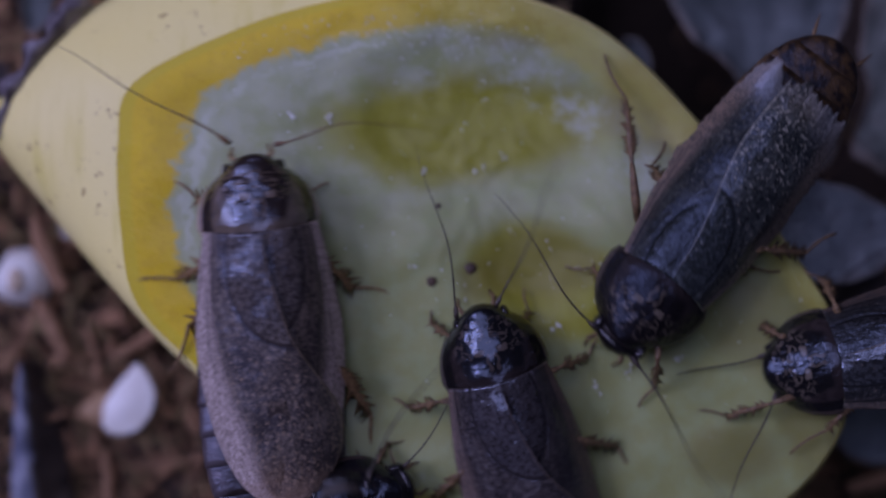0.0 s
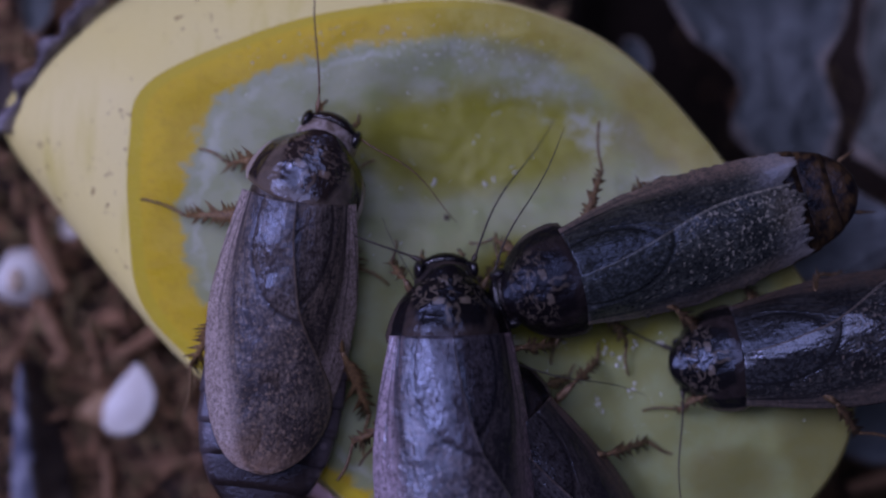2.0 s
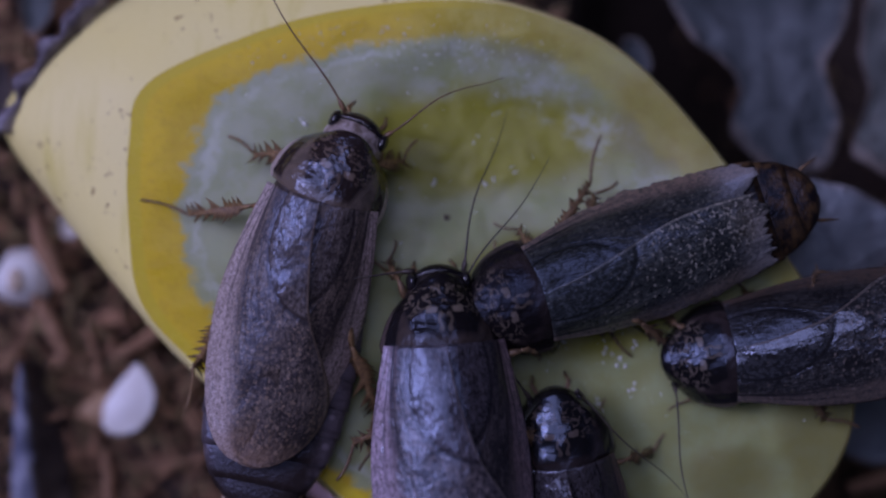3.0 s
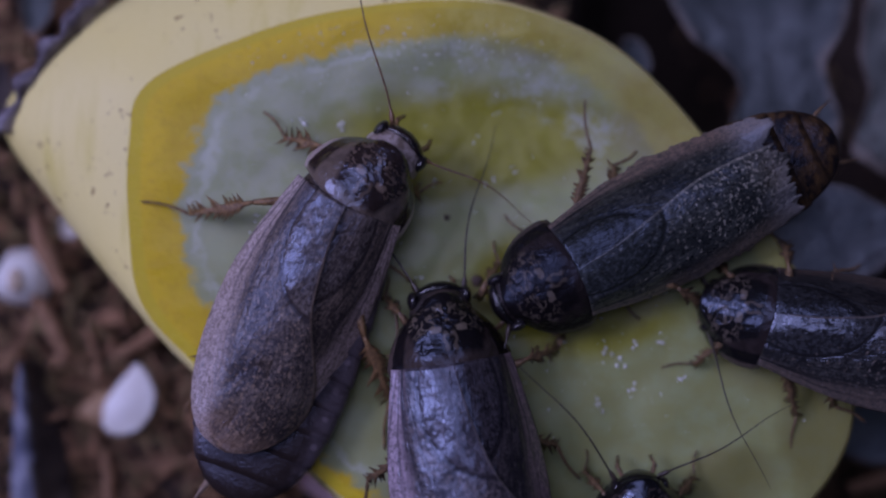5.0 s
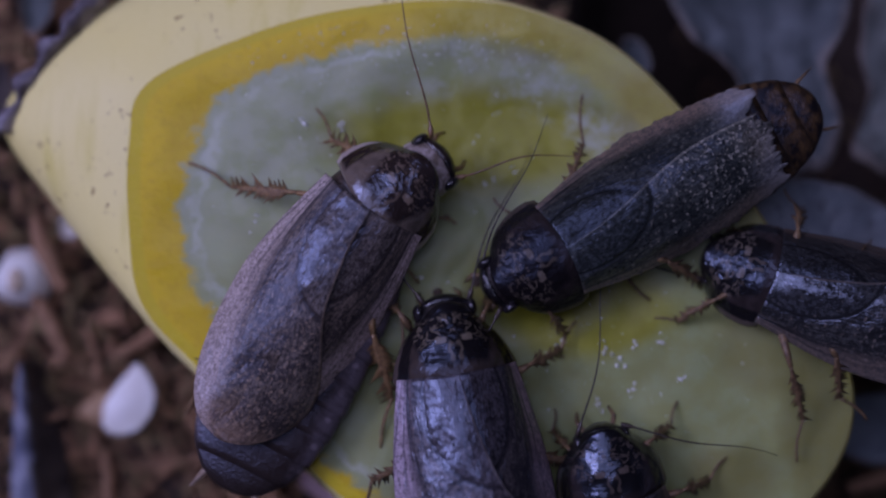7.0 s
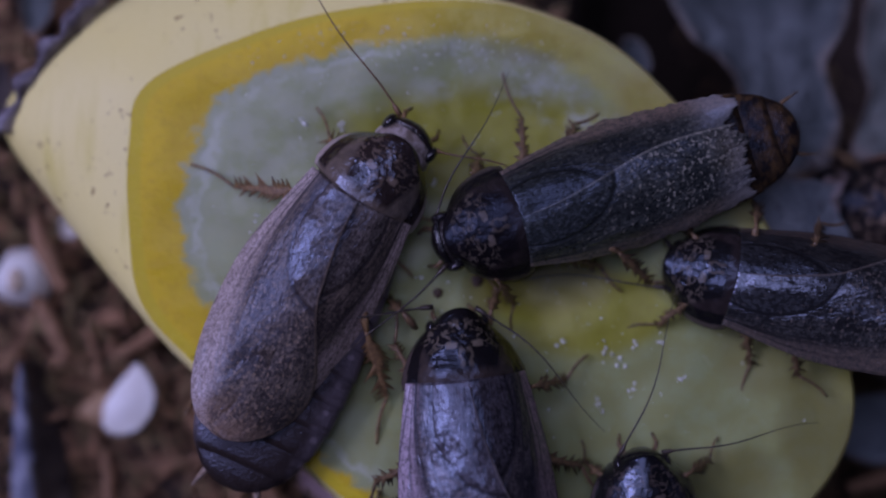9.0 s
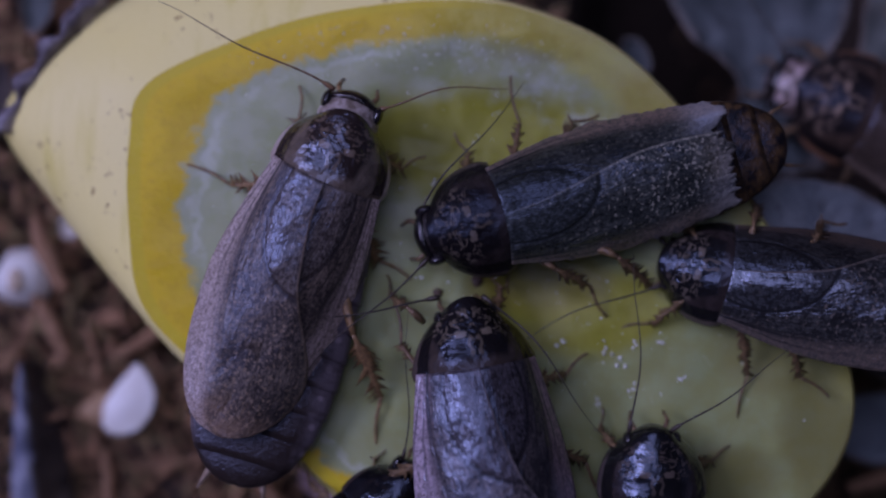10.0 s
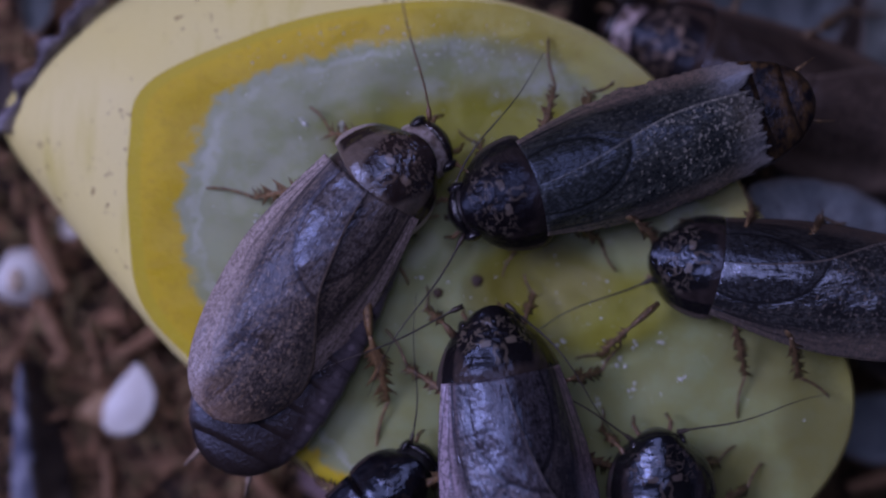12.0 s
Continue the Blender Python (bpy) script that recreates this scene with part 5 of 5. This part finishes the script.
    rows = [
        (0, at(16.33, -2.20, 16.00, 0, 0, 142.6)),
        (0.2, at(16.94, -4.23, 16.00, 0, 0, 144.8)),
        (0.4, at(16.33, -4.03, 16.00, 0, 0, 140.1)),
        (0.6, at(14.90, -4.03, 16.00, 0, 0, 132.3)),
        (0.8, at(13.27, -3.62, 16.00, 0, 0, 124.0)),
        (1, at(12.05, -3.62, 16.00, 0, 0, 117.0)),
        (1.5, at(10.42, -2.81, 16.00, 0, 0, 110.3)),
        (2, at(9.81, -1.99, 16.00, 0, 0, 108.0)),
        (2.5, at(9.40, -2.40, 16.00, 0, 0, 109.4)),
        (3, at(7.17, -3.22, 16.00, 0, 0, 109.7)),
        (4.8, at(9.61, -1.59, 16.00, 0, 0, 115.6)),
        (5.5, at(9.40, -1.38, 16.00, 0, 0, 119.7)),
        (6, at(9.20, -1.18, 16.00, 0, 0, 120.5)),
        (6.5, at(8.79, -0.57, 16.00, 0, 0, 119.7)),
        (7, at(8.79, 0.04, 16.00, 0, 0, 119.6)),
        (8.8, at(5.54, 2.08, 16.00, 0, 0, 108.3)),
        (9.5, at(5.54, 2.48, 16.00, 0, 0, 108.4)),
        (10, at(4.32, 2.48, 16.00, 0, 0, 105.5)),
        (10.5, at(5.74, 2.69, 16.00, 0, 0, 107.8)),
        (11, at(6.55, 3.70, 16.00, 0, 0, 106.2)),
        (11.5, at(6.15, 4.11, 16.00, 0, 0, 105.3)),
        (12, at(6.76, 4.52, 16.00, 0, 0, 108.9)),
    ]
    walk(roach_c, rows)
    sweep(roach_c, rows, 0, [(0, 150), (0.2, 175), (0.4, 150), (1, 200), (1.5, 210), (3, 215), (4.8, 200), (7, 215), (8.8, 230), (12, 215)])
    sweep(roach_c, rows, 1, [(0, -40), (0.2, -16), (0.4, 20), (0.6, 5), (1, 30), (1.5, 20), (2, 22), (3, 30), (4.8, 48), (5.5, 35), (6, 28), (7, 20), (8.8, 22), (10, 35), (10.5, 30), (12, 30)])
    plant(roach_c, rows, {
        1: [(0, 12.4, 14.9), (0.2, 13.5, 13.1), (0.8, 13.5, 12.7), (1, 10.0, 7.4), (1.5, 10.2, 7.6), (2, 12.0, 9.8), (2.5, 12.0, 9.7), (3, 12.1, 8.7), (4.8, 11.1, 11.3), (7, 10.7, 11.8), (8.8, 4.5, 13.5), (10, 5.2, 13.3), (10.5, 8.0, 16.5), (12, 8.1, 16.2)],
        0: [(0, 9.4, -1.3), (0.4, 10.9, -2.1), (0.8, 7.6, 0.7), (1, 7.2, 0.9), (2, 2.0, 0.5), (3, 3.9, 2.0), (4.8, 4.8, 2.6), (6, 5.2, 3.1), (7, 3.9, 3.9), (8.8, 1.6, 8.5), (10, 0.9, 8.9), (10.5, 1.5, 8.7), (12, 1.2, 9.1)],
        3: [(0, 15.0, -12.1), (1.5, 9.4, -9.1), (2.5, 7.2, -8.6), (4.8, 8.1, -8.6), (7, 9.2, -8.4), (8.8, 5.2, -6.5), (10, 5.0, -3.4), (11, 4.6, -2.1), (12, 4.6, -2.1)],
        4: [(0, 25.8, -1.7), (1.5, 14.1, -10.4), (4.8, 15.0, -5.6), (7, 15.9, -3.9), (8.8, 13.9, -3.1), (10, 12.6, -5.2), (11, 12.6, -5.6), (12, 13.3, -1.7)],
    })
    rows = [
        (0, at(30.37, -8.76, 14.80, -12, 11, 100.0)),
        (0.4, at(29.63, -10.04, 14.80, -12, 11, 102.0)),
        (0.8, at(27.64, -10.50, 14.80, -12, 11, 100.0)),
        (1, at(27.05, -9.69, 14.80, -12, 11, 98.0)),
        (1.5, at(24.95, -9.34, 14.80, -12, 11, 98.0)),
        (2, at(23.24, -8.58, 14.80, -12, 11, 98.0)),
        (2.5, at(23.57, -8.22, 14.80, -12, 11, 98.0)),
        (3, at(22.64, -8.28, 14.80, -12, 11, 97.0)),
        (4.8, at(24.66, -6.43, 14.80, -12, 11, 78.0)),
        (5.5, at(25.88, -5.17, 14.80, -12, 11, 72.0)),
        (6, at(25.56, -4.67, 14.80, -12, 11, 72.0)),
        (6.5, at(25.17, -3.23, 14.80, -12, 11, 71.0)),
        (7, at(25.19, -3.03, 14.80, -12, 11, 70.0)),
        (8.8, at(22.80, -3.02, 14.80, -12, 11, 76.0)),
        (9.5, at(22.05, -3.00, 14.80, -12, 11, 77.0)),
        (10, at(22.10, -2.78, 14.80, -12, 11, 77.0)),
        (10.5, at(22.15, -2.77, 14.80, -12, 11, 77.0)),
        (11, at(22.20, -3.16, 14.80, -12, 11, 77.0)),
        (11.5, at(22.04, -2.53, 14.80, -12, 11, 77.0)),
        (12, at(21.47, -2.22, 14.80, -12, 11, 78.0)),
    ]
    walk(roach_d, rows)
    sweep(roach_d, rows, 0, [(0, -155), (0.4, -135), (1, -150), (1.5, -180), (2, -178), (2.5, -178), (3, -185), (4.8, -198), (5.5, -170), (6, -85), (7, -75), (8.8, -80), (10, -108), (12, -112)])
    sweep(roach_d, rows, 1, [(0, -108), (0.2, -98), (0.6, -90), (1.5, -75), (3, -60), (5, -30), (12, -40)])
    plant(roach_d, rows, {
        3: [(0, 19.8, -13.0), (1.5, 13.9, -12.3), (2.5, 18.3, -13.8), (4.8, 17.2, -10.8), (6, 16.5, -6.2), (8.8, 14.6, -7.1), (10, 14.1, -7.1), (11, 12.8, -7.1), (12, 10.2, -9.7)],
        4: [(0, 27.6, -16.4), (2.5, 28.9, -13.0), (5.5, 27.6, -18.2), (7, 28.0, -17.7), (8.8, 24.1, -13.0), (9.5, 23.7, -14.1), (12, 23.7, -14.1)],
    }, 1.2)
    rows = [
        (0, at(4.10, -9.61, 15.50, 0, 0, 16.0)),
        (0.2, at(3.12, -10.16, 15.50, 0, 0, 5.0)),
        (0.4, at(5.84, -10.60, 15.50, 0, 0, 28.0)),
        (0.6, at(6.57, -10.70, 15.50, 0, 0, 36.0)),
        (0.8, at(6.16, -11.75, 15.50, 0, 0, 36.0)),
        (1.5, at(5.20, -12.91, 15.50, 0, 0, 34.0)),
        (2, at(4.93, -13.20, 15.50, 0, 0, 33.0)),
        (2.5, at(5.20, -13.19, 15.50, 0, 0, 34.0)),
        (2.8, at(8.39, -15.15, 15.50, 0, 0, 20.0)),
        (3, at(8.95, -15.88, 15.50, 0, 0, 8.0)),
        (3.2, at(9.42, -16.41, 15.50, 0, 0, 6.0)),
        (4.8, at(14.49, -22.09, 16.00, 0, 0, 0.0)),
        (5, at(14.77, -22.11, 16.00, 0, 0, 2.0)),
        (5.2, at(14.50, -20.15, 16.00, 0, 0, 6.0)),
        (5.5, at(13.19, -18.29, 16.00, 0, 0, 10.0)),
        (6, at(13.06, -18.06, 16.00, 0, 0, 12.0)),
        (6.5, at(12.62, -18.50, 16.00, 0, 0, 15.0)),
        (7, at(12.72, -18.47, 16.00, 0, 0, 12.0)),
        (7.2, at(12.31, -18.68, 16.00, 0, 0, 12.0)),
        (8.8, at(14.67, -21.03, 16.00, 0, 0, 5.0)),
        (9, at(15.01, -20.42, 16.00, 0, 0, 3.0)),
        (9.5, at(15.73, -18.86, 16.00, 0, 0, 0.0)),
        (10, at(15.53, -18.69, 16.00, 0, 0, 0.0)),
        (10.5, at(15.78, -18.13, 16.00, 0, 0, 6.0)),
        (11, at(15.93, -18.52, 16.00, 0, 0, 8.0)),
        (11.5, at(15.08, -18.67, 16.00, 0, 0, 5.0)),
        (12, at(16.32, -18.96, 16.00, 0, 0, 5.0)),
    ]
    walk(roach_e, rows)
    sweep(roach_e, rows, 0, [(0, -10), (0.2, 5), (0.4, 18), (0.6, -6), (2, -20), (3, -40), (4.8, -32), (5.5, -72), (6, -100), (7, 12), (8.8, 10), (9, 23), (9.5, 12), (10, 5), (10.5, 2), (10.7, 3), (11, 17), (11.2, -2), (11.5, -25), (12, -60)])
    sweep(roach_e, rows, 1, [(0, 20), (0.2, 62), (0.4, 42), (0.5, 39), (0.6, 85), (0.7, 60), (2, 100), (3, 130), (4.8, 60), (5.5, 60), (6, 88), (6.5, 74), (7, 97), (8.8, 67), (9, 75), (9.5, 92), (10, 52), (10.3, 106), (10.5, 118), (10.7, 62), (11, 65), (11.2, 95), (11.5, 93), (12, 72)])
    plant(roach_e, rows, {
        0: [(0, 6.3, -3.0), (3, 12.8, -11.2), (4.8, 19.8, -15.6), (6, 17.6, -15.1), (7, 18.0, -11.7), (9.5, 21.9, -15.1), (12, 22.4, -15.1)],
    })
    rows = [
        (0, at(-7.4, -19.2, 15.70, 0, 0, -72.0)),
        (0.2, at(-6.6, -19.6, 15.70, 0, 0, -66.0)),
        (0.6, at(-5.6, -25.0, 15.00, 0, 0, -45.0)),
        (4.8, at(-5.6, -27.0, 15.00, 0, 0, -40.0)),
        (7, at(-5.6, -27.0, 15.00, 0, 0, -40.0)),
        (8.8, at(-5.4, -24.5, 15.20, 0, 0, -40.0)),
        (9.5, at(-5.6, -21.4, 15.70, 0, 0, -40.0)),
        (10, at(-5.2, -20.4, 15.70, 0, 0, -40.0)),
        (10.5, at(-5.0, -19.9, 15.70, 0, 0, -40.0)),
        (12, at(-4.6, -19.2, 15.70, 0, 0, -40.0)),
    ]
    walk(nymph, rows)
    plant(nymph, rows, {
    })
    rows = [
        (0, at(46.42, 0.96, 4.00, 0, 0, 80.0)),
        (7.2, at(46.42, 0.96, 4.00, 0, 0, 80.0)),
        (8.8, at(39.11, 2.79, 4.00, 0, 0, 80.0)),
        (9.5, at(37.28, 5.07, 4.00, 0, 0, 75.0)),
        (10, at(34.77, 11.18, 4.00, 0, 0, 68.0)),
        (10.5, at(28.69, 13.90, 4.00, 0, 0, 68.0)),
        (11, at(25.58, 13.77, 4.00, 0, 0, 68.0)),
        (11.5, at(22.71, 15.60, 4.00, 0, 0, 68.0)),
        (12, at(21.21, 15.60, 4.00, 0, 0, 68.0)),
    ]
    walk(roach_g, rows)
    plant(roach_g, rows, {
    })
    walk(squash, [(0, at(-0.59, 0.89, 0, 0, 0, 2.0)), (0.15, at(0, 0, 0)), (12, at(0, 0, 0))])


motions()
